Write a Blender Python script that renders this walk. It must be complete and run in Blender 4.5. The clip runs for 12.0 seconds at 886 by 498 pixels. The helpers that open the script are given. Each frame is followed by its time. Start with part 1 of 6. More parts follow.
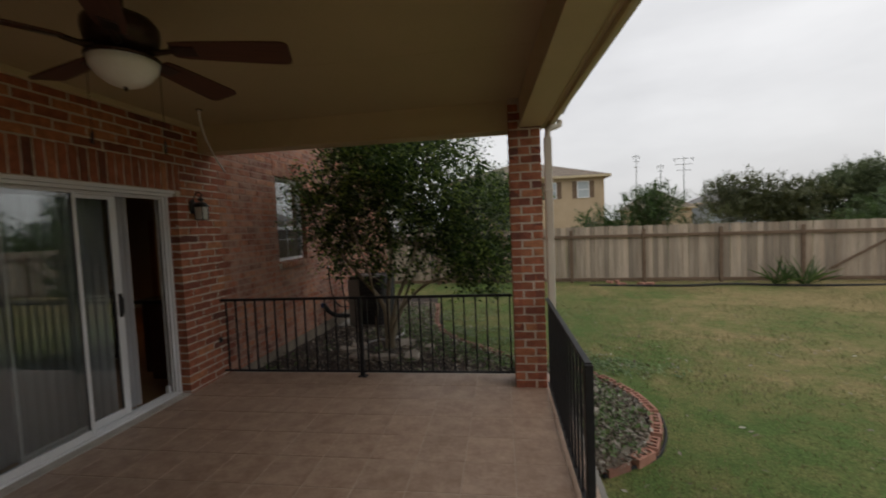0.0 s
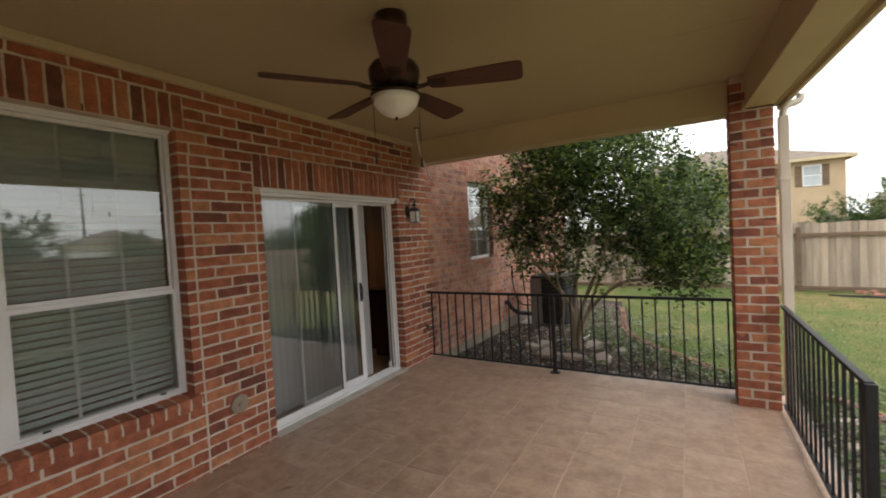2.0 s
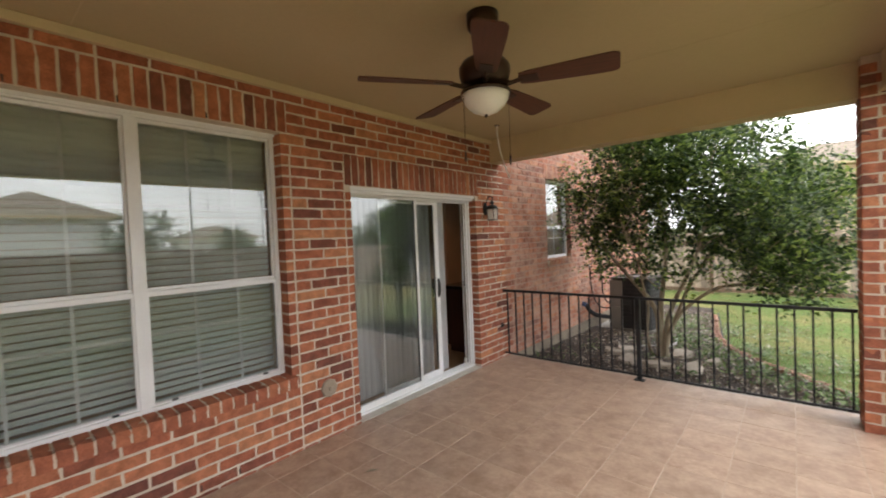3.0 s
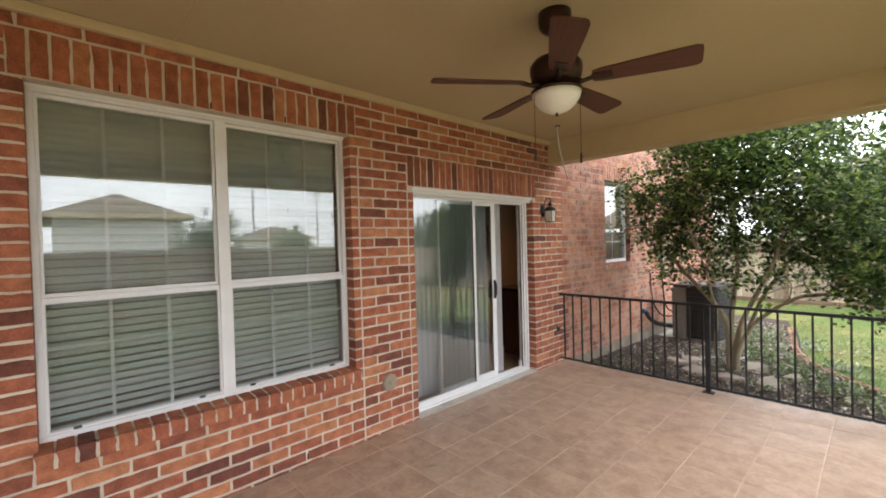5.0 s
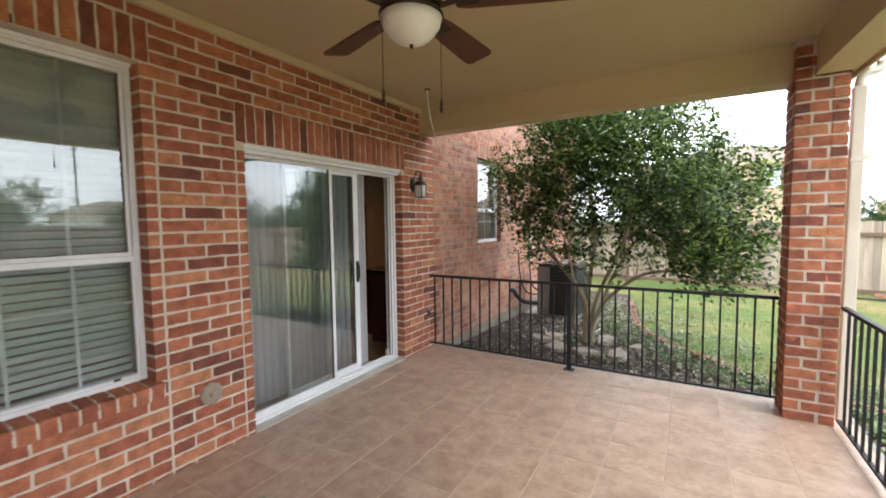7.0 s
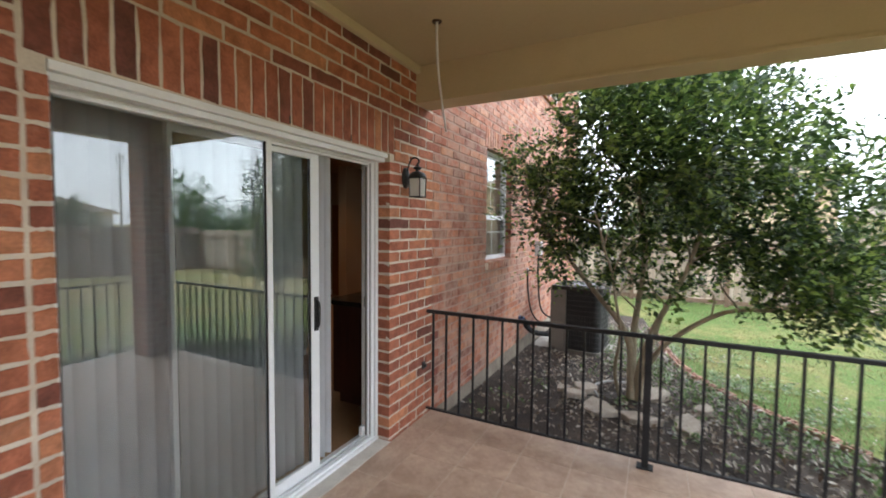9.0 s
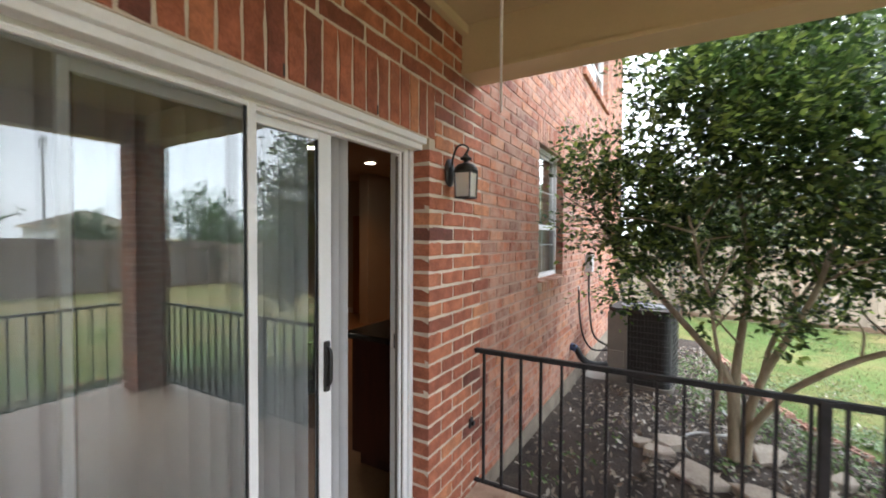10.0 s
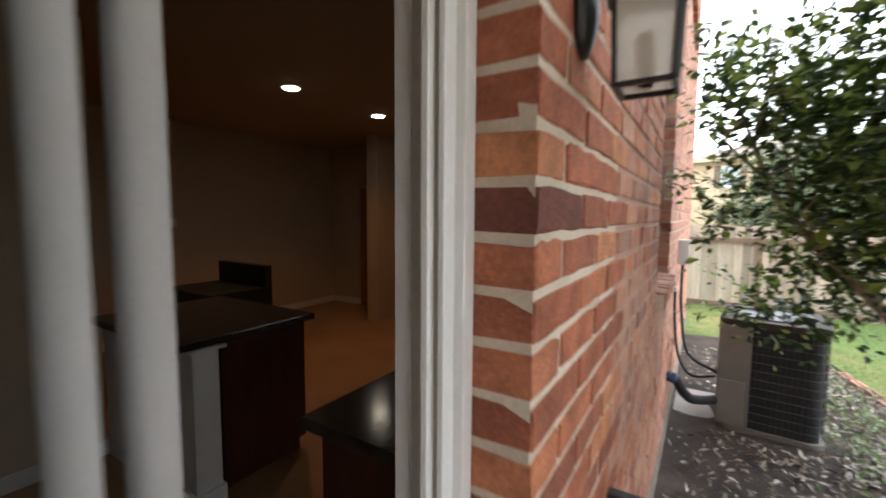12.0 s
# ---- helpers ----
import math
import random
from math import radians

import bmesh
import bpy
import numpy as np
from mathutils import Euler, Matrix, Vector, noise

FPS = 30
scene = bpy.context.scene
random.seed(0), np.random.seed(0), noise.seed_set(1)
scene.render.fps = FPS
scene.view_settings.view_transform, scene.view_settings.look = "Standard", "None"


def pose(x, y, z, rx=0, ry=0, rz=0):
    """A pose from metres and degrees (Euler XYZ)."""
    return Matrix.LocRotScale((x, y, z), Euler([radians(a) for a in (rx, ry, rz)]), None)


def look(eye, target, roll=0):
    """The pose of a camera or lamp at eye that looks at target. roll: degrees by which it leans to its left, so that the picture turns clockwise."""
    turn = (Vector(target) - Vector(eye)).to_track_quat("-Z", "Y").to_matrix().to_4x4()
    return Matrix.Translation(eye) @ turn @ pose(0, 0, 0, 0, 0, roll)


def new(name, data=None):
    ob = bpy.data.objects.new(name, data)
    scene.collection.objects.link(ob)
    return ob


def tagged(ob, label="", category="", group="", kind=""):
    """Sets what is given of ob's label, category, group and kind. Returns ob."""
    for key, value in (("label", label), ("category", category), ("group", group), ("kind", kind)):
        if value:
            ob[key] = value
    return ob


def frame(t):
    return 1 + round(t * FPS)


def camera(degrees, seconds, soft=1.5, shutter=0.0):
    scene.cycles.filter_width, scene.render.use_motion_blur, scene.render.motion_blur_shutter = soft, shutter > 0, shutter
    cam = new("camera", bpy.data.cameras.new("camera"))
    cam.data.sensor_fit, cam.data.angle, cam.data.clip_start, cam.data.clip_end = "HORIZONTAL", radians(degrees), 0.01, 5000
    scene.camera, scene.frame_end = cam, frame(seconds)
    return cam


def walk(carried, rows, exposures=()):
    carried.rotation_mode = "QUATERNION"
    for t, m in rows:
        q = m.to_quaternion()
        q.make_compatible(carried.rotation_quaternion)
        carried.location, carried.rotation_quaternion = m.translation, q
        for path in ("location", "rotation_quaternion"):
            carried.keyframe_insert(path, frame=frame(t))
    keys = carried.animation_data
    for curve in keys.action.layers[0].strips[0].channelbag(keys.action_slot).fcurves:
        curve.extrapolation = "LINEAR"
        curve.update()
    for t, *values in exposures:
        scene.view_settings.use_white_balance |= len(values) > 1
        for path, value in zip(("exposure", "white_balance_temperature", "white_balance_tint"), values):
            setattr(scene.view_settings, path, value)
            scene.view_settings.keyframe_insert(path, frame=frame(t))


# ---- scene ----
cam = camera(93.6, 12.0, 1.8, 0.5)
PATH = [
    (0, (0.055, 0.067, 1.603), (-0.223, 2.045, 1.496), -2.4),
    (0.5, (-0.001, -0.017, 1.605), (-0.473, 1.926, 1.567), -2.8),
    (1, (-0.064, -0.099, 1.606), (-0.736, 1.785, 1.588), -2.7),
    (1.5, (-0.122, -0.148, 1.599), (-1.02, 1.639, 1.556), -3.2),
    (2, (-0.165, -0.172, 1.599), (-1.184, 1.548, 1.535), -3.2),
    (2.5, (-0.21, -0.212, 1.597), (-1.352, 1.429, 1.534), -2.8),
    (3, (-0.233, -0.242, 1.594), (-1.522, 1.286, 1.538), -2.4),
    (3.5, (-0.259, -0.273, 1.579), (-1.627, 1.184, 1.523), -2.4),
    (5.3, (-0.297, -0.347, 1.57), (-1.751, 1.026, 1.539), -1.5),
    (5.5, (-0.281, -0.326, 1.571), (-1.71, 1.073, 1.528), -1.0),
    (6, (-0.312, -0.25, 1.574), (-1.612, 1.266, 1.46), -1.8),
    (6.5, (-0.384, -0.057, 1.524), (-1.512, 1.59, 1.39), -1.5),
    (7, (-0.487, 0.19, 1.511), (-1.5, 1.909, 1.38), -0.7),
    (7.2, (-0.551, 0.274, 1.5), (-1.55, 2.003, 1.384), -1.2),
    (9, (-1.479, 1.412, 1.564), (-2.388, 3.19, 1.458), 0.6),
    (9.5, (-1.764, 1.749, 1.558), (-2.694, 3.519, 1.495), 1.1),
    (10, (-2.037, 2.051, 1.559), (-3.032, 3.786, 1.511), 0.3),
    (10.5, (-2.313, 2.382, 1.584), (-3.29, 4.125, 1.518), 1.2),
    (11, (-2.546, 2.727, 1.581), (-3.508, 4.479, 1.498), 1.4),
    (11.5, (-2.778, 3.025, 1.576), (-3.727, 4.782, 1.466), 0.7),
    (12, (-2.965, 3.311, 1.575), (-4.022, 5.001, 1.415), 0.4),
]
walk(cam, [(t, look(eye, target, roll)) for t, eye, target, roll in PATH],
     [(0.0, -1.58, 6500, 10), (0.5, -1.46, 6500, 10), (1.0, -1.15, 6550, 10), (1.5, -0.72, 6550, 10), (2.0, -0.20, 6550, 10), (2.5, 0.22, 6500, 10), (3.0, 0.58, 6450, 10),
      (3.5, 0.82, 6400, 10), (5.5, 0.94, 6200, 9), (7.0, 0.83, 6000, 8), (9.0, 0.76, 5850, 7), (10.0, 1.03, 5850, 7), (11.0, 1.10, 5900, 7), (11.5, 1.04, 5850, 7), (12.0, 1.02, 5950, 8)])

# ---- light ----
world = bpy.data.worlds.new("overcast")
scene.world = world
world.use_nodes = True
wn, wl = world.node_tree.nodes, world.node_tree.links
wn.clear()
sky = wn.new("ShaderNodeTexSky")
sky.sky_type = "NISHITA"
sky.sun_disc = False
sky.sun_elevation = radians(48)
sky.sun_rotation = radians(60)
sky.air_density, sky.dust_density = 1.0, 3.0
wco = wn.new("ShaderNodeTexCoord")
wmap = wn.new("ShaderNodeMapping")
wmap.inputs["Scale"].default_value = (1.0, 1.0, 3.2)
cloud = wn.new("ShaderNodeTexNoise")
cloud.inputs["Scale"].default_value, cloud.inputs["Detail"].default_value = 1.6, 7
cramp = wn.new("ShaderNodeValToRGB")
cramp.color_ramp.elements[0].position, cramp.color_ramp.elements[0].color = 0.32, (8.5, 8.55, 8.75, 1)
cramp.color_ramp.elements[1].position, cramp.color_ramp.elements[1].color = 0.68, (12.2, 12.2, 12.3, 1)
wmix = wn.new("ShaderNodeMix")
wmix.data_type = "RGBA"
wmix.inputs["Factor"].default_value = 0.9
wbg = wn.new("ShaderNodeBackground")
wbg.inputs["Strength"].default_value = 0.15
wout = wn.new("ShaderNodeOutputWorld")
wl.new(wco.outputs["Generated"], wmap.inputs["Vector"])
wl.new(wmap.outputs["Vector"], cloud.inputs["Vector"])
wl.new(cloud.outputs["Fac"], cramp.inputs["Fac"])
wl.new(sky.outputs["Color"], wmix.inputs["A"])
wl.new(cramp.outputs["Color"], wmix.inputs["B"])
# an overcast sky is brightest overhead
wsep = wn.new("ShaderNodeSeparateXYZ")
wgrad = wn.new("ShaderNodeMapRange")
wgrad.inputs["From Min"].default_value, wgrad.inputs["From Max"].default_value = 0.0, 0.85
wgrad.inputs["To Min"].default_value, wgrad.inputs["To Max"].default_value = 1.30, 1.85
wmul = wn.new("ShaderNodeVectorMath")
wmul.operation = "SCALE"
wl.new(wco.outputs["Generated"], wsep.inputs[0])
wl.new(wsep.outputs["Z"], wgrad.inputs["Value"])
wl.new(wmix.outputs["Result"], wmul.inputs[0])
wl.new(wgrad.outputs["Result"], wmul.inputs["Scale"])
wl.new(wmul.outputs["Vector"], wbg.inputs["Color"])
wl.new(wbg.outputs["Background"], wout.inputs["Surface"])

sun_data = bpy.data.lights.new("sun", "SUN")
sun_data.energy, sun_data.angle, sun_data.color = 0.6, radians(25), (1.0, 0.96, 0.9)
sun = new("sun", sun_data)
sun.matrix_world = look((10, -4, 14), (0, 3, 0))


# ---- helpers of this scene ----
def obj(name, bm, material, smooth=False):
    me = bpy.data.meshes.new(name)
    bm.normal_update()
    bm.to_mesh(me)
    bm.free()
    if smooth:
        for p in me.polygons:
            p.use_smooth = True
    me.materials.append(material)
    return new(name, me)


def part(name, bm, material, parent, label="", smooth=False):
    """Links a bmesh as one mesh object under a thing or a part."""
    ob = obj(name, bm, material, smooth)
    ob.parent = parent
    if label:
        ob["label"] = label
    return ob


def thing(name, label, category, x=0.0, y=0.0, z=0.0, rz=0.0, group="", kind=""):
    ob = new(name)
    ob.empty_display_size = 0.1
    ob.matrix_basis = pose(x, y, z, 0, 0, rz)
    return tagged(ob, label, category, group, kind)


def box(bm, x0, x1, y0, y1, z0, z1, bevel=0.0):
    vs = [bm.verts.new((x, y, z)) for z in (z0, z1) for y in (y0, y1) for x in (x0, x1)]
    fs = [bm.faces.new([vs[i] for i in q]) for q in
          ((0, 2, 3, 1), (4, 5, 7, 6), (0, 1, 5, 4), (2, 6, 7, 3), (0, 4, 6, 2), (1, 3, 7, 5))]
    if bevel:
        edges = list({e for f in fs for e in f.edges})
        bmesh.ops.bevel(bm, geom=edges, offset=bevel, segments=2, affect="EDGES", profile=0.6)
    return bm


def newbox(x0, x1, y0, y1, z0, z1, bevel=0.0):
    return box(bmesh.new(), x0, x1, y0, y1, z0, z1, bevel)


def tube(bm, points, radii, seg=10, cap=True):
    """A round tube along points, of a radius or a radius for each point."""
    pts = [Vector(p) for p in points]
    if not hasattr(radii, "__len__"):
        radii = [radii] * len(pts)
    rings, side = [], None
    for i, p in enumerate(pts):
        d = (pts[min(i + 1, len(pts) - 1)] - pts[max(i - 1, 0)]).normalized()
        if side is None:
            side = d.orthogonal().normalized()
        side = (side - d * side.dot(d)).normalized()
        up = d.cross(side)
        rings.append([bm.verts.new(p + radii[i] * (math.cos(a) * side + math.sin(a) * up))
                      for a in (2 * math.pi * k / seg for k in range(seg))])
    for a, b in zip(rings, rings[1:]):
        for k in range(seg):
            bm.faces.new((a[k], a[(k + 1) % seg], b[(k + 1) % seg], b[k]))
    if cap:
        bm.faces.new(list(reversed(rings[0])))
        bm.faces.new(rings[-1])
    return bm


def lathe(bm, profile, seg=24, cx=0.0, cy=0.0):
    """Turns (radius, z) round the upright axis at cx, cy."""
    rings = [[bm.verts.new((cx + r * math.cos(2 * math.pi * k / seg), cy + r * math.sin(2 * math.pi * k / seg), z))
              for k in range(seg)] for r, z in profile]
    for a, b in zip(rings, rings[1:]):
        for k in range(seg):
            bm.faces.new((a[k], a[(k + 1) % seg], b[(k + 1) % seg], b[k]))
    bm.faces.new(list(reversed(rings[0])))
    bm.faces.new(rings[-1])
    return bm


def curve_points(points, n=8):
    """A smooth line through the points."""
    p = [Vector(q) for q in points]
    p = [2 * p[0] - p[1]] + p + [2 * p[-1] - p[-2]]
    out = []
    for i in range(1, len(p) - 2):
        a, b, c, d = p[i - 1:i + 3]
        for k in range(n):
            t = k / n
            out.append(0.5 * (2 * b + (c - a) * t + (2 * a - 5 * b + 4 * c - d) * t * t + (3 * b - a - 3 * c + d) * t ** 3))
    return out + [p[-2]]


def ground_z(x, y):
    """The yard falls away gently from the house."""
    return -0.165 - 0.12 * min(max((y - 4.8) / 4.6, 0.0), 1.1) - 0.010 * max(x - 1.0, 0.0) * (1 if x < 13 else 12 / max(x - 1.0, 1))


# ---- materials ----
def surf(name, c1, c2, rough=0.7, scale=4.0, fine=60.0, bump=0.15, metal=0.0, rand=None, spread=0.25,
         dirt=None, dirt_amount=0.0, dist=0.004, stretch=(1, 1, 1), coat=0.0):
    """Two colours mixed by broad and fine noise; rand 'object' or 'island' varies the brightness piece by piece."""
    m = bpy.data.materials.new(name)
    m.use_nodes = True
    n, l = m.node_tree.nodes, m.node_tree.links
    b = n["Principled BSDF"]
    co = n.new("ShaderNodeTexCoord")
    mp = n.new("ShaderNodeMapping")
    mp.inputs["Scale"].default_value = stretch
    l.new(co.outputs["Object"], mp.inputs["Vector"])
    vec = mp.outputs["Vector"]
    value = None
    if rand:
        if rand == "object":
            value = n.new("ShaderNodeObjectInfo").outputs["Random"]
        else:
            value = n.new("ShaderNodeNewGeometry").outputs["Random Per Island"]
        add = n.new("ShaderNodeVectorMath")
        add.operation = "MULTIPLY_ADD"
        add.inputs[1].default_value = (1, 1, 1)
        comb = n.new("ShaderNodeCombineXYZ")
        ml = n.new("ShaderNodeMath")
        ml.operation = "MULTIPLY"
        ml.inputs[1].default_value = 37.0
        l.new(value, ml.inputs[0])
        for k in "XYZ":
            l.new(ml.outputs[0], comb.inputs[k])
        l.new(vec, add.inputs[0])
        l.new(comb.outputs[0], add.inputs[2])
        vec = add.outputs[0]
    n1, n2 = n.new("ShaderNodeTexNoise"), n.new("ShaderNodeTexNoise")
    n1.inputs["Scale"].default_value, n1.inputs["Detail"].default_value = scale, 4
    n2.inputs["Scale"].default_value, n2.inputs["Detail"].default_value = fine, 5
    n2.inputs["Roughness"].default_value = 0.65
    l.new(vec, n1.inputs["Vector"])
    l.new(vec, n2.inputs["Vector"])
    mix = n.new("ShaderNodeMath")
    mix.operation = "MULTIPLY_ADD"
    mix.inputs[1].default_value = 0.55
    half = n.new("ShaderNodeMath")
    half.operation = "MULTIPLY"
    half.inputs[1].default_value = 0.45
    l.new(n1.outputs["Fac"], mix.inputs[0])
    l.new(n2.outputs["Fac"], half.inputs[0])
    l.new(half.outputs[0], mix.inputs[2])
    ramp = n.new("ShaderNodeValToRGB")
    e = ramp.color_ramp.elements
    e[0].position, e[0].color = 0.36, (*c1, 1)
    e[1].position, e[1].color = 0.64, (*c2, 1)
    l.new(mix.outputs[0], ramp.inputs["Fac"])
    colour = ramp.outputs["Color"]
    if dirt:
        n3 = n.new("ShaderNodeTexNoise")
        n3.inputs["Scale"].default_value, n3.inputs["Detail"].default_value = scale * 0.45, 8
        n3.inputs["Roughness"].default_value = 0.7
        l.new(vec, n3.inputs["Vector"])
        r3 = n.new("ShaderNodeMapRange")
        r3.inputs["From Min"].default_value, r3.inputs["From Max"].default_value = 0.5, 0.72
        r3.inputs["To Max"].default_value = dirt_amount
        l.new(n3.outputs["Fac"], r3.inputs["Value"])
        mx = n.new("ShaderNodeMix")
        mx.data_type = "RGBA"
        mx.inputs["B"].default_value = (*dirt, 1)
        l.new(r3.outputs["Result"], mx.inputs["Factor"])
        l.new(colour, mx.inputs["A"])
        colour = mx.outputs["Result"]
    if value:
        hs = n.new("ShaderNodeHueSaturation")
        mr = n.new("ShaderNodeMapRange")
        mr.inputs["To Min"].default_value, mr.inputs["To Max"].default_value = 1 - spread, 1 + spread
        l.new(value, mr.inputs["Value"])
        l.new(mr.outputs["Result"], hs.inputs["Value"])
        l.new(colour, hs.inputs["Color"])
        colour = hs.outputs["Color"]
    l.new(colour, b.inputs["Base Color"])
    rr = n.new("ShaderNodeMapRange")
    rr.inputs["To Min"].default_value, rr.inputs["To Max"].default_value = max(rough - 0.1, 0.02), min(rough + 0.1, 1)
    l.new(n2.outputs["Fac"], rr.inputs["Value"])
    l.new(rr.outputs["Result"], b.inputs["Roughness"])
    b.inputs["Metallic"].default_value = metal
    b.inputs["Coat Weight"].default_value = coat
    if bump:
        bp = n.new("ShaderNodeBump")
        bp.inputs["Strength"].default_value, bp.inputs["Distance"].default_value = bump, dist
        l.new(mix.outputs[0], bp.inputs["Height"])
        l.new(bp.outputs["Normal"], b.inputs["Normal"])
    return m


def brick_mat(name, source, pale_amount=0.20, pale=(0.42, 0.33, 0.27), low=0.58):
    """Fired clay in reds, oranges and browns that change from brick to brick, with sand specks and dark flashing."""
    m = bpy.data.materials.new(name)
    m.use_nodes = True
    n, l = m.node_tree.nodes, m.node_tree.links
    b = n["Principled BSDF"]
    if source == "object":
        value = n.new("ShaderNodeObjectInfo").outputs["Random"]
    else:
        value = n.new("ShaderNodeNewGeometry").outputs["Random Per Island"]
    ramp = n.new("ShaderNodeValToRGB")
    ramp.color_ramp.interpolation = "LINEAR"
    e = ramp.color_ramp.elements
    e[0].position, e[0].color = 0.0, (0.155, 0.054, 0.038, 1)
    e[1].position, e[1].color = 1.0, (0.50, 0.215, 0.105, 1)
    for p, c in ((0.09, (0.225, 0.073, 0.046)), (0.21, (0.310, 0.100, 0.055)), (0.55, (0.395, 0.130, 0.068)), (0.80, (0.45, 0.165, 0.082))):
        q = e.new(p)
        q.color = (*c, 1)
    l.new(value, ramp.inputs["Fac"])
    geo = n.new("ShaderNodeNewGeometry")
    n1, n2 = n.new("ShaderNodeTexNoise"), n.new("ShaderNodeTexNoise")
    n1.inputs["Scale"].default_value, n1.inputs["Detail"].default_value = 13, 6
    n2.inputs["Scale"].default_value, n2.inputs["Detail"].default_value = 110, 5
    for q in (n1, n2):
        l.new(geo.outputs["Position"], q.inputs["Vector"])
    m1 = n.new("ShaderNodeMapRange")
    m1.inputs["From Min"].default_value, m1.inputs["From Max"].default_value = 0.35, 0.7
    m1.inputs["To Min"].default_value, m1.inputs["To Max"].default_value = 0.74, 1.20
    l.new(n1.outputs["Fac"], m1.inputs["Value"])
    m2 = n.new("ShaderNodeMapRange")
    m2.inputs["From Min"].default_value, m2.inputs["From Max"].default_value = 0.3, 0.7
    m2.inputs["To Min"].default_value, m2.inputs["To Max"].default_value = 0.80, 1.16
    l.new(n2.outputs["Fac"], m2.inputs["Value"])
    mm = n.new("ShaderNodeMath")
    mm.operation = "MULTIPLY"
    l.new(m1.outputs["Result"], mm.inputs[0])
    l.new(m2.outputs["Result"], mm.inputs[1])
    hs = n.new("ShaderNodeHueSaturation")
    l.new(ramp.outputs["Color"], hs.inputs["Color"])
    l.new(mm.outputs[0], hs.inputs["Value"])
    # mortar smears and lime bloom; the outer wall's excess stands for skylight
    n3 = n.new("ShaderNodeTexNoise")
    n3.inputs["Scale"].default_value, n3.inputs["Detail"].default_value, n3.inputs["Roughness"].default_value = 5, 9, 0.75
    l.new(geo.outputs["Position"], n3.inputs["Vector"])
    m3 = n.new("ShaderNodeMapRange")
    m3.inputs["From Min"].default_value, m3.inputs["From Max"].default_value, m3.inputs["To Max"].default_value = low, low + 0.18, pale_amount
    l.new(n3.outputs["Fac"], m3.inputs["Value"])
    mx = n.new("ShaderNodeMix")
    mx.data_type = "RGBA"
    mx.inputs["B"].default_value = (*pale, 1)
    l.new(m3.outputs["Result"], mx.inputs["Factor"])
    l.new(hs.outputs["Color"], mx.inputs["A"])
    l.new(mx.outputs["Result"], b.inputs["Base Color"])
    b.inputs["Roughness"].default_value = 0.85
    bp = n.new("ShaderNodeBump")
    bp.inputs["Strength"].default_value, bp.inputs["Distance"].default_value = 0.8, 0.006
    l.new(n2.outputs["Fac"], bp.inputs["Height"])
    l.new(bp.outputs["Normal"], b.inputs["Normal"])
    return m


def glass_mat(name, ior=1.5, tint=(1, 1, 1), rough=0.0):
    m = bpy.data.materials.new(name)
    m.use_nodes = True
    b = m.node_tree.nodes["Principled BSDF"]
    b.inputs["Base Color"].default_value = (*tint, 1)
    b.inputs["Transmission Weight"].default_value = 1.0
    b.inputs["IOR"].default_value = ior
    b.inputs["Roughness"].default_value = rough
    return m


def leaf_mat(name, dark, mid, light, through_light=0.3):
    m = bpy.data.materials.new(name)
    m.use_nodes = True
    n, l = m.node_tree.nodes, m.node_tree.links
    b = n["Principled BSDF"]
    value = n.new("ShaderNodeNewGeometry").outputs["Random Per Island"]
    ramp = n.new("ShaderNodeValToRGB")
    e = ramp.color_ramp.elements
    e[0].position, e[0].color = 0.0, (*dark, 1)
    e[1].position, e[1].color = 1.0, (*light, 1)
    q = e.new(0.6)
    q.color = (*mid, 1)
    l.new(value, ramp.inputs["Fac"])
    l.new(ramp.outputs["Color"], b.inputs["Base Color"])
    b.inputs["Roughness"].default_value = 0.36
    tr = n.new("ShaderNodeBsdfTranslucent")
    l.new(ramp.outputs["Color"], tr.inputs["Color"])
    mix = n.new("ShaderNodeMixShader")
    mix.inputs["Fac"].default_value = through_light
    l.new(b.outputs["BSDF"], mix.inputs[1])
    l.new(tr.outputs["BSDF"], mix.inputs[2])
    l.new(mix.outputs["Shader"], n["Material Output"].inputs["Surface"])
    return m


def screen_mat(name):
    """Fine grey insect mesh, too fine to see its wires: part open, part grey."""
    m = bpy.data.materials.new(name)
    m.use_nodes = True
    n, l = m.node_tree.nodes, m.node_tree.links
    b = n["Principled BSDF"]
    b.inputs["Base Color"].default_value = (0.10, 0.105, 0.11, 1)
    b.inputs["Roughness"].default_value = 0.7
    clear = n.new("ShaderNodeBsdfTransparent")
    mix = n.new("ShaderNodeMixShader")
    mix.inputs["Fac"].default_value = 0.10
    l.new(clear.outputs["BSDF"], mix.inputs[1])
    l.new(b.outputs["BSDF"], mix.inputs[2])
    l.new(mix.outputs["Shader"], n["Material Output"].inputs["Surface"])
    return m


def emit_mat(name, colour, strength):
    m = bpy.data.materials.new(name)
    m.use_nodes = True
    b = m.node_tree.nodes["Principled BSDF"]
    b.inputs["Base Color"].default_value = (*colour, 1)
    b.inputs["Emission Color"].default_value = (*colour, 1)
    b.inputs["Emission Strength"].default_value = strength
    return m


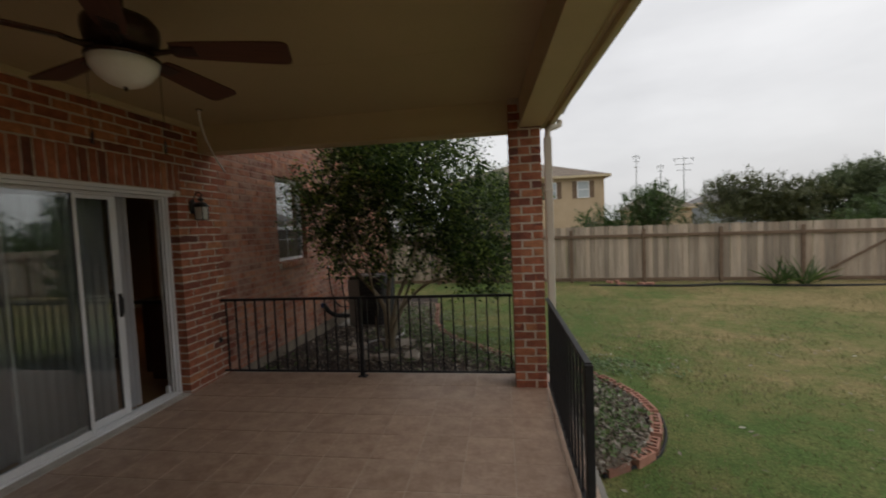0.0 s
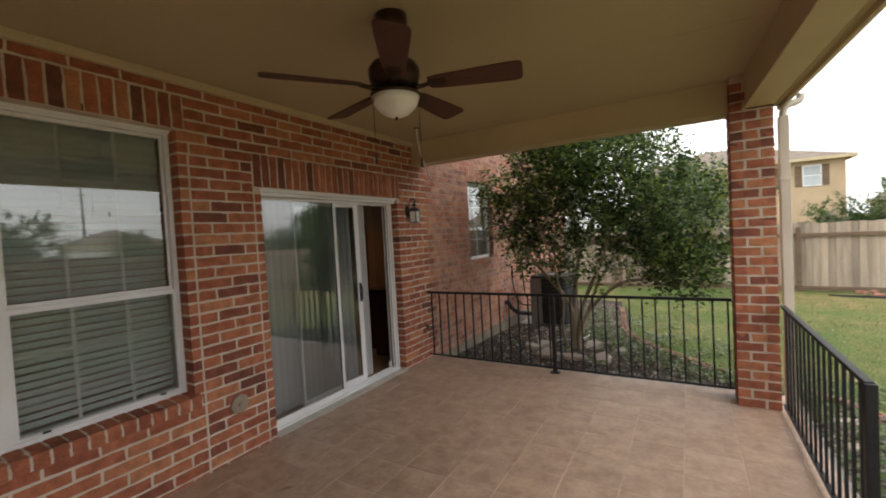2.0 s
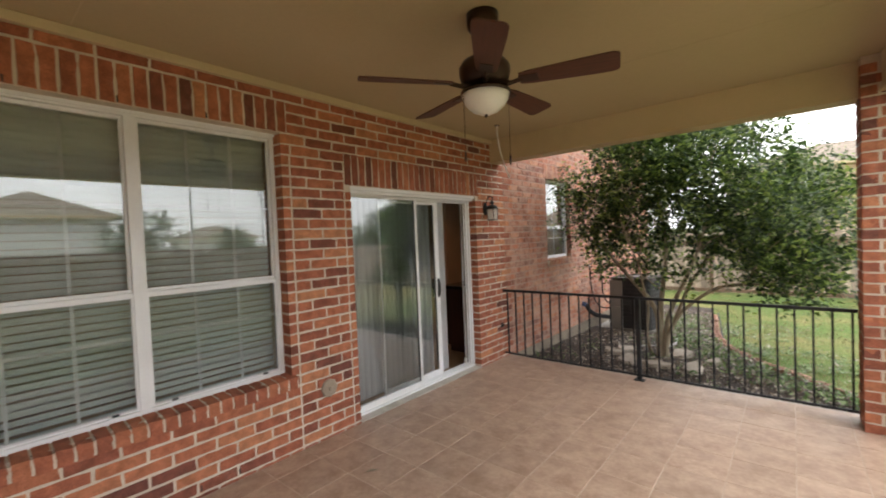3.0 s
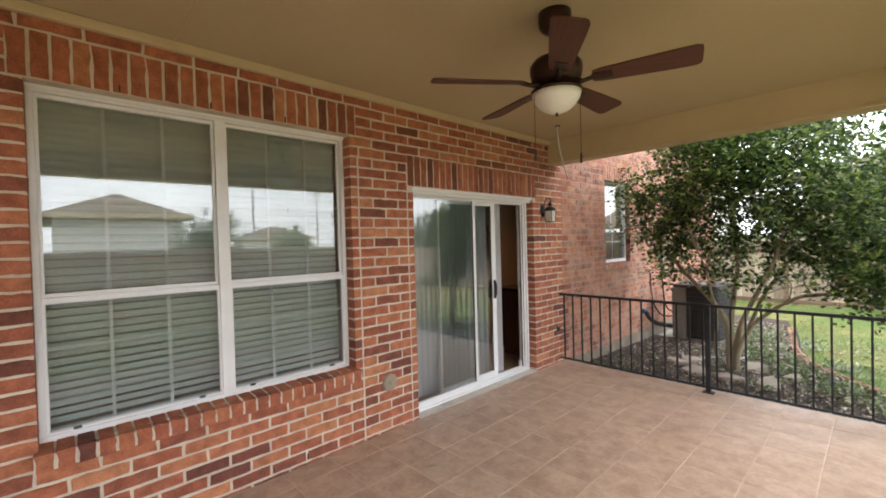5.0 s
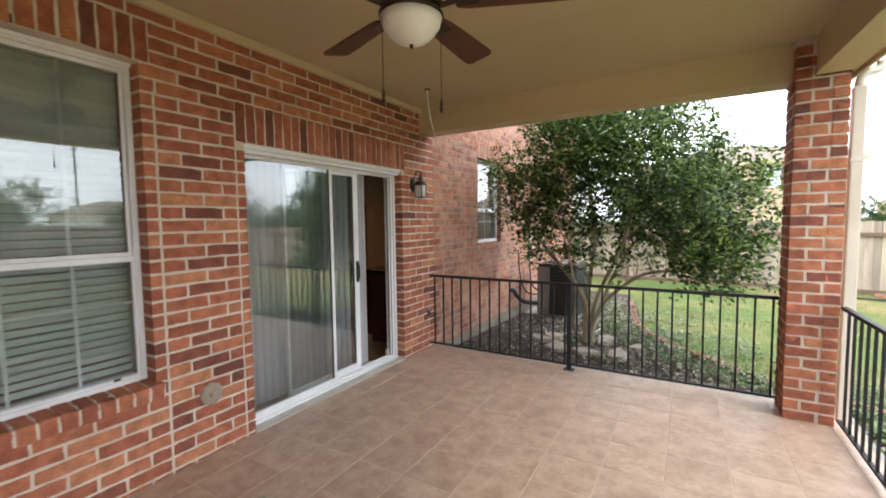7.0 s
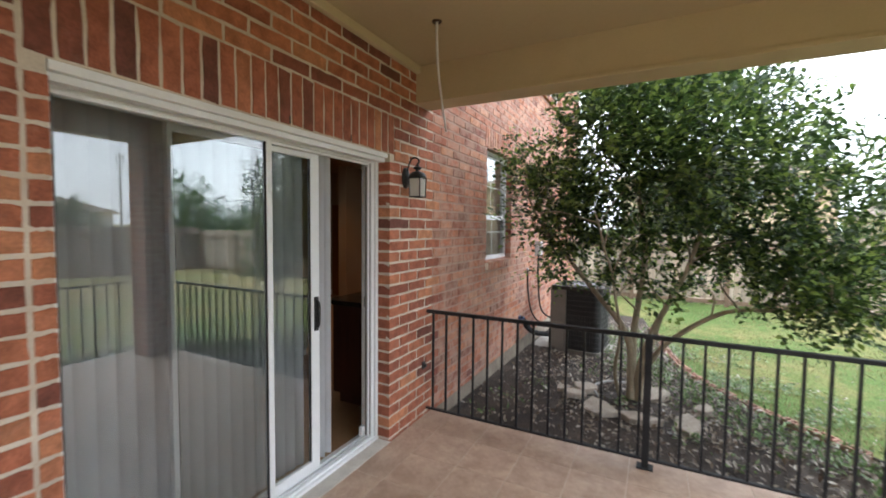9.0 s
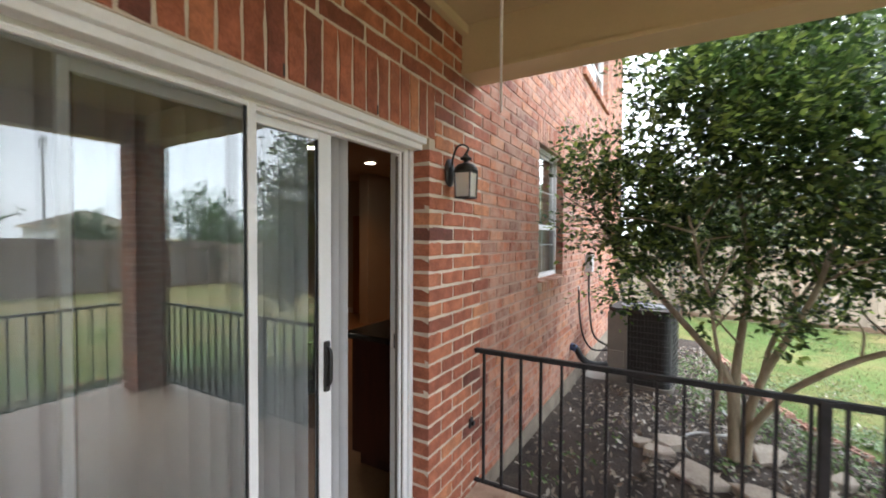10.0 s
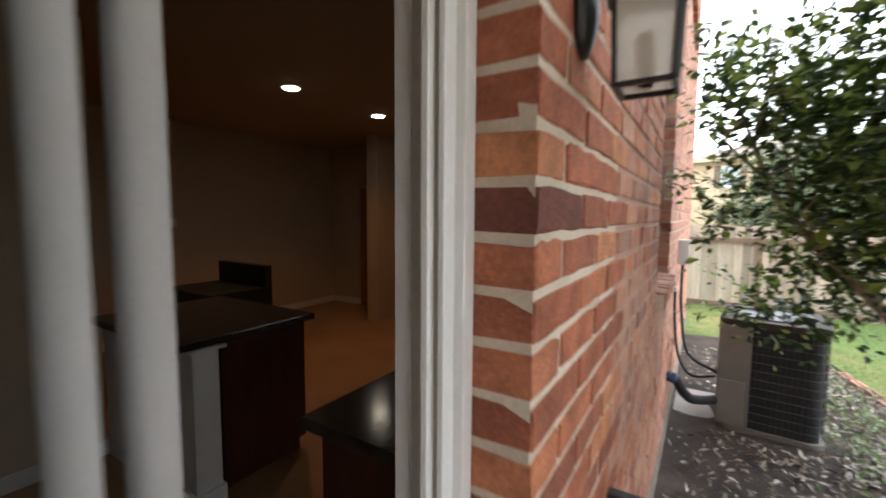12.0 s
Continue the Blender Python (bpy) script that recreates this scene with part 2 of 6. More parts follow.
def lawn_mat(name):
    """Thin autumn lawn: green growth, straw patches and bare earth."""
    m = bpy.data.materials.new(name)
    m.use_nodes = True
    n, l = m.node_tree.nodes, m.node_tree.links
    b = n["Principled BSDF"]
    geo = n.new("ShaderNodeNewGeometry")

    def noise_node(scale, detail, rough=0.6):
        q = n.new("ShaderNodeTexNoise")
        q.inputs["Scale"].default_value, q.inputs["Detail"].default_value, q.inputs["Roughness"].default_value = scale, detail, rough
        l.new(geo.outputs["Position"], q.inputs["Vector"])
        return q

    big, med, fine = noise_node(0.45, 5), noise_node(3.5, 6, 0.7), noise_node(55, 4, 0.7)
    r1 = n.new("ShaderNodeValToRGB")
    e = r1.color_ramp.elements
    e[0].position, e[0].color = 0.36, (0.098, 0.150, 0.042, 1)
    e[1].position, e[1].color = 0.58, (0.285, 0.222, 0.105, 1)
    q = e.new(0.46)
    q.color = (0.168, 0.176, 0.062, 1)
    add = n.new("ShaderNodeMath")
    add.operation = "MULTIPLY_ADD"
    add.inputs[1].default_value = 0.45
    sc = n.new("ShaderNodeMath")
    sc.operation = "MULTIPLY"
    sc.inputs[1].default_value = 0.55
    l.new(big.outputs["Fac"], sc.inputs[0])
    l.new(med.outputs["Fac"], add.inputs[0])
    l.new(sc.outputs[0], add.inputs[2])
    # drier growth away from the house
    sep = n.new("ShaderNodeSeparateXYZ")
    l.new(geo.outputs["Position"], sep.inputs[0])
    dry = n.new("ShaderNodeMapRange")
    dry.inputs["From Min"].default_value, dry.inputs["From Max"].default_value = 0.5, 5.5
    dry.inputs["To Min"].default_value, dry.inputs["To Max"].default_value = -0.085, 0.03
    l.new(sep.outputs["X"], dry.inputs["Value"])
    tot = n.new("ShaderNodeMath")
    tot.operation = "ADD"
    l.new(add.outputs[0], tot.inputs[0])
    l.new(dry.outputs["Result"], tot.inputs[1])
    l.new(tot.outputs[0], r1.inputs["Fac"])
    mr = n.new("ShaderNodeMapRange")
    mr.inputs["From Min"].default_value, mr.inputs["From Max"].default_value = 0.3, 0.7
    mr.inputs["To Min"].default_value, mr.inputs["To Max"].default_value = 0.35, 1.60
    l.new(fine.outputs["Fac"], mr.inputs["Value"])
    hs = n.new("ShaderNodeHueSaturation")
    l.new(mr.outputs["Result"], hs.inputs["Value"])
    l.new(r1.outputs["Color"], hs.inputs["Color"])
    l.new(hs.outputs["Color"], b.inputs["Base Color"])
    b.inputs["Roughness"].default_value = 0.95
    b.inputs["Specular IOR Level"].default_value = 0.15
    bp = n.new("ShaderNodeBump")
    bp.inputs["Strength"].default_value, bp.inputs["Distance"].default_value = 0.7, 0.02
    l.new(fine.outputs["Fac"], bp.inputs["Height"])
    l.new(bp.outputs["Normal"], b.inputs["Normal"])
    return m


BRICK = brick_mat("brick_clay", "object")
BRICK_JOINED = brick_mat("brick_clay_joined", "island")
# outer brick and mortar: the wash-out by bright sky is put into the colour
BRICK_SKYLIT = brick_mat("skylit_brick_clay", "island", 0.62, (0.50, 0.33, 0.25), 0.40)
MORTAR_OUT = surf("skylit_mortar", (0.345, 0.215, 0.165), (0.455, 0.315, 0.25), 0.95, 5, 150, 0.5, dirt=(0.22, 0.15, 0.12), dirt_amount=0.5)
MORTAR = surf("mortar", (0.50, 0.42, 0.33), (0.70, 0.62, 0.51), 0.95, 5, 120, 0.6, dirt=(0.30, 0.22, 0.165), dirt_amount=0.5)
FOOTING = surf("soiled_concrete_footing", (0.19, 0.155, 0.118), (0.31, 0.265, 0.205), 0.95, 5, 60, 0.6, dirt=(0.10, 0.078, 0.06), dirt_amount=0.8)
CONCRETE = surf("concrete", (0.26, 0.24, 0.21), (0.38, 0.36, 0.325), 0.9, 3, 90, 0.3, dirt=(0.22, 0.2, 0.17), dirt_amount=0.5)
PLATE_TAN = surf("weathered_tan_plastic", (0.27, 0.22, 0.165), (0.36, 0.30, 0.23), 0.8, 14, 90, 0.5, dirt=(0.16, 0.12, 0.09), dirt_amount=0.6)
CONCRETE_PALE = surf("pale_mortar", (0.46, 0.42, 0.37), (0.62, 0.58, 0.52), 0.9, 7, 90, 0.3, dirt=(0.33, 0.26, 0.2), dirt_amount=0.5)
TILE = surf("glazed_floor_tile", (0.355, 0.232, 0.158), (0.545, 0.395, 0.293), 0.42, 7, 30, 0.06, rand="object", spread=0.05,
            dirt=(0.34, 0.225, 0.16), dirt_amount=0.5)
GROUT = surf("grout", (0.43, 0.32, 0.24), (0.63, 0.52, 0.42), 0.9, 1.6, 120, 0.3)
CEILING = surf("tan_ceiling_paint", (0.455, 0.37, 0.225), (0.505, 0.41, 0.255), 0.75, 1.2, 40, 0.05)
TRIM = surf("tan_trim_paint", (0.54, 0.44, 0.275), (0.60, 0.49, 0.315), 0.6, 2, 70, 0.08, dirt=(0.40, 0.32, 0.2), dirt_amount=0.35)
GUTTER = surf("cream_gutter_metal", (0.56, 0.50, 0.40), (0.64, 0.58, 0.48), 0.45, 2, 60, 0.05, dirt=(0.35, 0.3, 0.22), dirt_amount=0.4)
WHITE = surf("white_vinyl", (0.73, 0.735, 0.735), (0.81, 0.815, 0.815), 0.4, 3, 80, 0.04, dirt=(0.55, 0.52, 0.46), dirt_amount=0.35)
IRON = surf("black_iron_paint", (0.012, 0.012, 0.013), (0.03, 0.03, 0.032), 0.5, 10, 150, 0.25, dirt=(0.06, 0.035, 0.022), dirt_amount=0.2)
IRON.node_tree.nodes["Principled BSDF"].inputs["Specular IOR Level"].default_value = 0.22
GLASS = glass_mat("window_glass", 1.92, (0.90, 0.95, 0.92))
GLASS_LOW = glass_mat("lower_window_glass", 1.45, (0.89, 0.94, 0.91))
GLASS_DOOR = glass_mat("door_glass", 1.88, (0.80, 0.84, 0.83))
LAMP_GLASS = glass_mat("seeded_glass", 1.45, (0.86, 0.86, 0.79), 0.55)
LAMP_GLASS.node_tree.nodes["Principled BSDF"].inputs["Transmission Weight"].default_value = 0.55
SLAT = surf("blind_slat", (0.65, 0.70, 0.66), (0.73, 0.78, 0.74), 0.5, 3, 60, 0.02, rand="object", spread=0.06)
VANE = surf("vertical_blind_vane", (0.55, 0.545, 0.55), (0.63, 0.625, 0.63), 0.55, 5, 140, 0.12, rand="object", spread=0.05)
FAN_WOOD = surf("cherry_fan_blade", (0.060, 0.020, 0.010), (0.105, 0.036, 0.018), 0.6, 6, 40, 0.1, stretch=(1, 9, 9))
BRONZE = surf("oiled_bronze", (0.030, 0.017, 0.012), (0.060, 0.032, 0.022), 0.38, 8, 80, 0.1, metal=0.6)
BOWL = surf("frosted_glass_bowl", (0.76, 0.74, 0.67), (0.83, 0.81, 0.75), 0.35, 5, 60, 0.02)
BARK = surf("smooth_tan_bark", (0.205, 0.165, 0.105), (0.40, 0.335, 0.235), 0.8, 5, 45, 0.5, stretch=(1, 1, 0.3), dist=0.008)
LEAF = leaf_mat("tree_leaf", (0.018, 0.036, 0.012), (0.060, 0.108, 0.026), (0.29, 0.385, 0.085), 0.45)
SHRUB = leaf_mat("shrub_leaf", (0.035, 0.07, 0.018), (0.075, 0.13, 0.035), (0.14, 0.21, 0.06), 0.3)
# distance haze is painted into this paler, greyer green
HAZY_LEAF = leaf_mat("hazy_far_leaf", (0.085, 0.11, 0.055), (0.125, 0.16, 0.075), (0.18, 0.21, 0.11), 0.3)
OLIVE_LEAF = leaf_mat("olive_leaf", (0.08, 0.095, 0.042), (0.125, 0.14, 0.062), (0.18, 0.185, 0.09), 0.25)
GRASS_LEAF = leaf_mat("grass_blade", (0.135, 0.17, 0.06), (0.225, 0.22, 0.10), (0.34, 0.29, 0.165), 0.5)
LITTER = leaf_mat("fallen_leaf", (0.09, 0.06, 0.04), (0.25, 0.20, 0.145), (0.50, 0.46, 0.38), 0.1)
WEED = leaf_mat("weed_leaf", (0.07, 0.12, 0.035), (0.14, 0.22, 0.07), (0.27, 0.35, 0.15), 0.3)
LAWN = lawn_mat("lawn")
MULCH = surf("dark_mulch_soil", (0.016, 0.011, 0.0085), (0.062, 0.043, 0.032), 0.95, 3, 45, 1.0, dist=0.03, dirt=(0.15, 0.12, 0.09), dirt_amount=0.4)
ROCK = surf("limestone_rock", (0.31, 0.265, 0.215), (0.52, 0.46, 0.385), 0.9, 6, 40, 0.6, dist=0.01, dirt=(0.2, 0.16, 0.12), dirt_amount=0.4)
PAVER = surf("red_edging_brick", (0.29, 0.125, 0.085), (0.46, 0.235, 0.165), 0.9, 8, 90, 0.4, rand="object", spread=0.2, dirt=(0.25, 0.2, 0.17), dirt_amount=0.5)
PAVER_DIRTY = surf("soiled_edging_brick", (0.24, 0.125, 0.09), (0.40, 0.235, 0.17), 0.95, 5, 60, 0.4, rand="object", spread=0.25, dirt=(0.15, 0.11, 0.085), dirt_amount=0.55)
FENCE = surf("weathered_cedar", (0.29, 0.235, 0.18), (0.49, 0.405, 0.315), 0.9, 1.6, 22, 0.4, rand="object", spread=0.30, stretch=(6, 6, 0.6),
             dirt=(0.40, 0.23, 0.12), dirt_amount=0.3)
# darker copy of the cedar: the side fence's shade is in the colour
FENCE_SIDE = surf("shaded_cedar", (0.125, 0.10, 0.085), (0.22, 0.175, 0.15), 0.9, 1.6, 22, 0.4, rand="island", spread=0.25, stretch=(6, 6, 0.6))
FENCE_DARK = surf("fence_rail_wood", (0.13, 0.085, 0.055), (0.22, 0.15, 0.10), 0.9, 2, 24, 0.3, stretch=(1, 6, 6))
AC_METAL = surf("grey_enamelled_steel", (0.165, 0.15, 0.13), (0.225, 0.205, 0.18), 0.5, 3, 80, 0.05, dirt=(0.25, 0.2, 0.15), dirt_amount=0.35)
AC_DARK = surf("condenser_coil", (0.012, 0.012, 0.013), (0.025, 0.025, 0.027), 0.6, 8, 90, 0.4)
AC_GRILLE = surf("grille_wire", (0.06, 0.06, 0.06), (0.105, 0.105, 0.103), 0.5, 8, 90, 0.1)
SCREEN = screen_mat("insect_screen")
BLACK_FOAM = surf("black_foam_sleeve", (0.010, 0.010, 0.011), (0.022, 0.022, 0.024), 0.75, 8, 80, 0.3)
BLUE_TAPE = surf("blue_tape", (0.035, 0.06, 0.14), (0.06, 0.10, 0.22), 0.5, 8, 80, 0.2)
GREY_BOX = surf("grey_electrical_box", (0.42, 0.42, 0.41), (0.5, 0.5, 0.49), 0.5, 6, 80, 0.1)
ROOF = surf("brown_shingles", (0.15, 0.115, 0.085), (0.26, 0.21, 0.16), 0.95, 2, 14, 0.4, dist=0.03)
ROOF_GREY = surf("grey_shingles", (0.17, 0.16, 0.155), (0.26, 0.25, 0.24), 0.95, 2, 14, 0.4, dist=0.03)
TAN_BRICK = surf("tan_house_brick", (0.47, 0.35, 0.225), (0.55, 0.42, 0.285), 0.9, 1.2, 16, 0.2)
PALE_SIDING = surf("white_siding", (0.66, 0.65, 0.62), (0.74, 0.73, 0.70), 0.7, 1, 12, 0.1)
BLUE_SIDING = surf("blue_grey_siding", (0.42, 0.46, 0.50), (0.50, 0.54, 0.58), 0.7, 1, 12, 0.1)
STEEL = surf("galvanised_steel", (0.42, 0.43, 0.44), (0.50, 0.51, 0.52), 0.6, 3, 40, 0.1)
FAR_PANE = surf("far_window_pane", (0.42, 0.46, 0.49), (0.55, 0.60, 0.63), 0.15, 0.6, 6, 0.0)
WALL_PAINT = surf("beige_wall_paint", (0.48, 0.39, 0.285), (0.53, 0.43, 0.32), 0.8, 1.5, 60, 0.05)
ROOM_CEIL = surf("room_ceiling_paint", (0.46, 0.36, 0.25), (0.51, 0.40, 0.285), 0.85, 2, 120, 0.2)
ROOM_FLOOR = surf("tan_room_floor", (0.30, 0.175, 0.085), (0.40, 0.25, 0.13), 0.5, 2, 30, 0.1)
DARK_WOOD = surf("espresso_cabinet_wood", (0.034, 0.011, 0.007), (0.070, 0.024, 0.013), 0.4, 3, 40, 0.1, stretch=(5, 5, 0.7))
GRANITE = surf("dark_granite", (0.012, 0.011, 0.010), (0.05, 0.043, 0.036), 0.15, 18, 140, 0.02)
ORANGE_WOOD = surf("warm_wood_door", (0.30, 0.13, 0.05), (0.42, 0.20, 0.08), 0.45, 2, 30, 0.1, stretch=(5, 5, 0.6))
WHITE_TRIM = surf("white_room_trim", (0.68, 0.66, 0.61), (0.74, 0.72, 0.67), 0.5, 3, 60, 0.05)
RUBBER = surf("black_plastic", (0.012, 0.012, 0.012), (0.025, 0.025, 0.025), 0.45, 8, 80, 0.05)
CORE_GREY = surf("plain_wall_backing", (0.30, 0.28, 0.26), (0.36, 0.34, 0.31), 0.9, 2, 30, 0.1)
LIT = emit_mat("lit_lamp", (1.0, 0.83, 0.62), 14.0)

# ---- plan ----
XW = -3.16            # outer brick face of the house
XC = -3.1650          # mortar face
CEIL = 2.785
BEAM = 2.512
WIN = (-0.41, 1.39, 0.59, 2.428)     # y0, y1, z0, z1 of the large window
DOOR = (2.02, 3.868, 0.0, 2.07)
FAR = (5.755, 6.64, 1.18, 2.435)
UP = (7.58, 9.58, 3.76, 4.95)
WALL_S, WALL_N, WALL_TOP = -6.0, 11.6, 5.60
COURSE = 0.0805


def wall_with_openings(bm, x0, x1, y0, y1, z0, z1, holes, gap=0.003):
    """Butted boxes round the openings, wall along y."""
    holes = sorted(holes)
    y = y0
    for a, b, c, d in holes:
        a, b, d = a - gap, b + gap, d + gap
        box(bm, x0, x1, y, a, z0, z1)
        if c - gap > z0 + 0.02:
            box(bm, x0, x1, a, b, z0, c - gap)
        if d < z1 - 0.02:
            box(bm, x0, x1, a, b, d, z1)
        y = b
    box(bm, x0, x1, y, y1, z0, z1)
    return bm


# ---- house wall ----
wall_west = obj("wall_west", wall_with_openings(bmesh.new(), -3.30, XC, WALL_S, 4.50, -0.02, 2.9, [WIN, DOOR]), MORTAR)
tagged(wall_west, "red brick house wall with pale mortar joints", "wall", kind="structure")
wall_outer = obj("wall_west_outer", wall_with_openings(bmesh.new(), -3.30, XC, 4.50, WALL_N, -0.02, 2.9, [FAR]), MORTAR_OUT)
tagged(wall_outer, "red brick house wall beyond the patio, sky light painted into its pale colour", "wall", kind="structure")
wall_upper = obj("wall_upper", wall_with_openings(bmesh.new(), -3.30, XC, WALL_S, WALL_N, 2.9, WALL_TOP, [UP]), MORTAR_OUT)
tagged(wall_upper, "upper storey of the red brick house wall", "wall", kind="structure")
bm = bmesh.new()
box(bm, -3.30, -3.15, WALL_S, 4.5, -0.4, -0.02)
box(bm, -3.30, -3.15, 4.5, WALL_N, -0.4, -0.03)
foundation = tagged(obj("foundation", bm, FOOTING), "grey concrete house foundation below the bricks", "foundation", kind="structure")
tagged(obj("wall_north", newbox(-9.0, -3.30, WALL_N - 0.15, WALL_N, -0.4, WALL_TOP), CORE_GREY), "north end wall of the house", "wall", kind="structure")
bm = bmesh.new()
box(bm, -9.0, -8.85, WALL_S, WALL_N - 0.15, -0.4, WALL_TOP)
box(bm, -8.85, -3.30, WALL_S, WALL_S + 0.15, -0.4, WALL_TOP)
tagged(obj("wall_back", bm, CORE_GREY), "plain closing walls of the house", "wall", kind="structure")
bm = bmesh.new()
box(bm, -9.3, -2.78, WALL_S - 0.3, WALL_N + 0.35, WALL_TOP + 0.01, WALL_TOP + 0.05)
box(bm, -2.78, -2.75, WALL_S - 0.3, WALL_N + 0.35, WALL_TOP - 0.05, WALL_TOP + 0.17)
box(bm, -9.3, -2.75, WALL_N + 0.35, WALL_N + 0.38, WALL_TOP - 0.05, WALL_TOP + 0.17)
soffit = tagged(obj("eave_soffit", bm, TRIM), "cream eave soffit and fascia of the house roof", "eave", kind="structure")
bm = bmesh.new()
v = [bm.verts.new(p) for p in ((-9.4, WALL_S - 0.4, 5.77), (-2.7, WALL_S - 0.4, 5.77), (-2.7, WALL_N + 0.42, 5.77), (-9.4, WALL_N + 0.42, 5.77), (-6.0, -2.5, 7.65), (-6.0, 8.6, 7.65))]
for q in ((0, 1, 4), (1, 2, 5, 4), (2, 3, 5), (3, 0, 4, 5), (3, 2, 1, 0)):
    bm.faces.new([v[i] for i in q])
house_roof = tagged(obj("house_roof", bm, ROOF), "brown shingled hip roof of the house", "roof", kind="structure")

def splay(bm):
    """The open side of the patio runs slightly outwards to the south."""
    for v in bm.verts:
        v.co.x += 0.045 * max(4.2 - v.co.y, 0.0)
    return bm


# ---- patio floor ----
slab = tagged(obj("floor", newbox(-3.15, 0.58, -3.2, 4.50, -0.30, -0.0025), GROUT), "tan ceramic patio floor on a concrete slab", "floor", kind="structure")
bm = bmesh.new()
box(bm, 0.582, 0.62, -3.2, 4.52, -0.30, -0.004, 0.004)
box(bm, -3.15, 0.582, 4.502, 4.52, -0.30, -0.004, 0.004)
slab_edge = tagged(obj("slab_edge", bm, CONCRETE), "pale concrete edge of the patio slab", "edge", kind="structure")

# ---- patio roof ----
bm = bmesh.new()
box(bm, -3.16, 0.26, -3.2, 4.214, CEIL + 0.010, CEIL + 0.10)
joints = [-3.2, 2.935, 4.214]
for a, b in zip(joints, joints[1:]):
    box(bm, -3.16, 0.26, a + 0.0015, b - 0.0015, CEIL, CEIL + 0.0098)
for v in bm.verts:
    if v.co.x > 0:
        v.co.x += 0.33 * (4.25 - v.co.y) / 7.45
ceiling = tagged(obj("ceiling", bm, CEILING), "tan painted patio ceiling with a faint board joint", "ceiling", kind="structure")
bm = bmesh.new()
for y in (0.22,):
    box(bm, -3.1, 0.24, y, y + 0.004, CEIL - 0.002, CEIL + 0.001)
joint = tagged(obj("ceiling_joint", bm, TRIM), "faint taped joint between ceiling boards", "joint", kind="structure")
bm = bmesh.new()
box(bm, XW + 0.002, -3.115, -3.2, 4.214, CEIL - 0.055, CEIL - 0.001, 0.006)
tagged(obj("trim", bm, TRIM), "narrow tan trim where ceiling meets brick", "trim", kind="structure")
bm = bmesh.new()
box(bm, XW + 0.002, 0.156, 4.215, 4.415, BEAM + 0.02, CEIL + 0.10)
beam_n = tagged(obj("beam_north", bm, TRIM), "tan boxed patio beam above the railing", "beam", kind="structure")
part("beam_board", newbox(XW + 0.002, 0.156, 4.205, 4.425, BEAM - 0.004, BEAM + 0.022, 0.004), TRIM, beam_n)
bm = bmesh.new()
box(bm, 0.262, 0.448, -3.2, 4.110, BEAM + 0.02, CEIL + 0.10)
splay(bm)
beam_e = tagged(obj("beam_east", bm, TRIM), "tan boxed patio beam along the open side", "beam", kind="structure")
part("beam_board", splay(newbox(0.250, 0.454, -3.2, 4.110, BEAM - 0.004, BEAM + 0.022, 0.004)), TRIM, beam_e)
bm = bmesh.new()
box(bm, 0.462, 0.545, -3.3, 4.60, 2.585, 2.60)
box(bm, 0.545, 0.565, -3.3, 4.60, 2.55, 2.72)
box(bm, 0.505, 0.515, -3.3, 4.60, 2.574, 2.584, 0.002)
splay(bm)
eave = tagged(obj("patio_eave", bm, TRIM), "tan patio soffit and fascia board", "eave", kind="structure")
bm = bmesh.new()
v = [bm.verts.new(p) for p in ((-3.16, -3.3, 3.75), (0.74, -3.3, 2.76), (0.74, 4.62, 2.76), (-3.16, 4.62, 3.75),
                               (-3.16, -3.3, 3.70), (0.74, -3.3, 2.72), (0.74, 4.62, 2.72), (-3.16, 4.62, 3.70))]
for q in ((0, 1, 2, 3), (7, 6, 5, 4), (0, 4, 5, 1), (1, 5, 6, 2), (2, 6, 7, 3), (3, 7, 4, 0)):
    bm.faces.new([v[i] for i in q])
patio_roof = tagged(obj("patio_roof", bm, ROOF), "brown shingled lean-to patio roof", "roof", kind="structure")
bm = bmesh.new()
v = [bm.verts.new(p) for p in ((-3.16, 4.41, 2.87), (0.66, 4.41, 2.62), (0.66, 4.41, 2.74), (-3.16, 4.41, 3.70),
                               (-3.16, 4.38, 2.87), (0.66, 4.38, 2.62), (0.66, 4.38, 2.74), (-3.16, 4.38, 3.70))]
for q in ((0, 1, 2, 3), (7, 6, 5, 4), (0, 4, 5, 1), (1, 5, 6, 2), (2, 6, 7, 3), (3, 7, 4, 0)):
    bm.faces.new([v[i] for i in q])
gable = tagged(obj("patio_gable", bm, TRIM), "tan board closing the patio roof end", "gable", kind="structure")

# gutter and downspout
gutter = thing("gutter", "cream metal gutter with a downspout elbow along the patio eave", "gutter", 0, 0, 0)
bm = bmesh.new()
prof = [(0.570, 2.72), (0.570, 2.60), (0.626, 2.60), (0.661, 2.64), (0.676, 2.72), (0.686, 2.72), (0.686, 2.725), (0.668, 2.725), (0.654, 2.645), (0.623, 2.608), (0.576, 2.608), (0.576, 2.72)]
a = [bm.verts.new((x, -3.3, z)) for x, z in prof]
b = [bm.verts.new((x, 4.60, z)) for x, z in prof]
for k in range(len(prof)):
    q = (k + 1) % len(prof)
    bm.faces.new((a[k], a[q], b[q], b[k]))
bm.faces.new(list(reversed(b)))
bm.faces.new(a)
splay(bm)
part("trough", bm, GUTTER, gutter)
bm = bmesh.new()
tube(bm, curve_points([(0.665, 4.36, 2.60), (0.660, 4.35, 2.562), (0.625, 4.33, 2.537), (0.575, 4.30, 2.522), (0.542, 4.29, 2.485), (0.536, 4.285, 2.40)], 5), 0.028, 10)
part("elbow", bm, GUTTER, gutter, smooth=True)
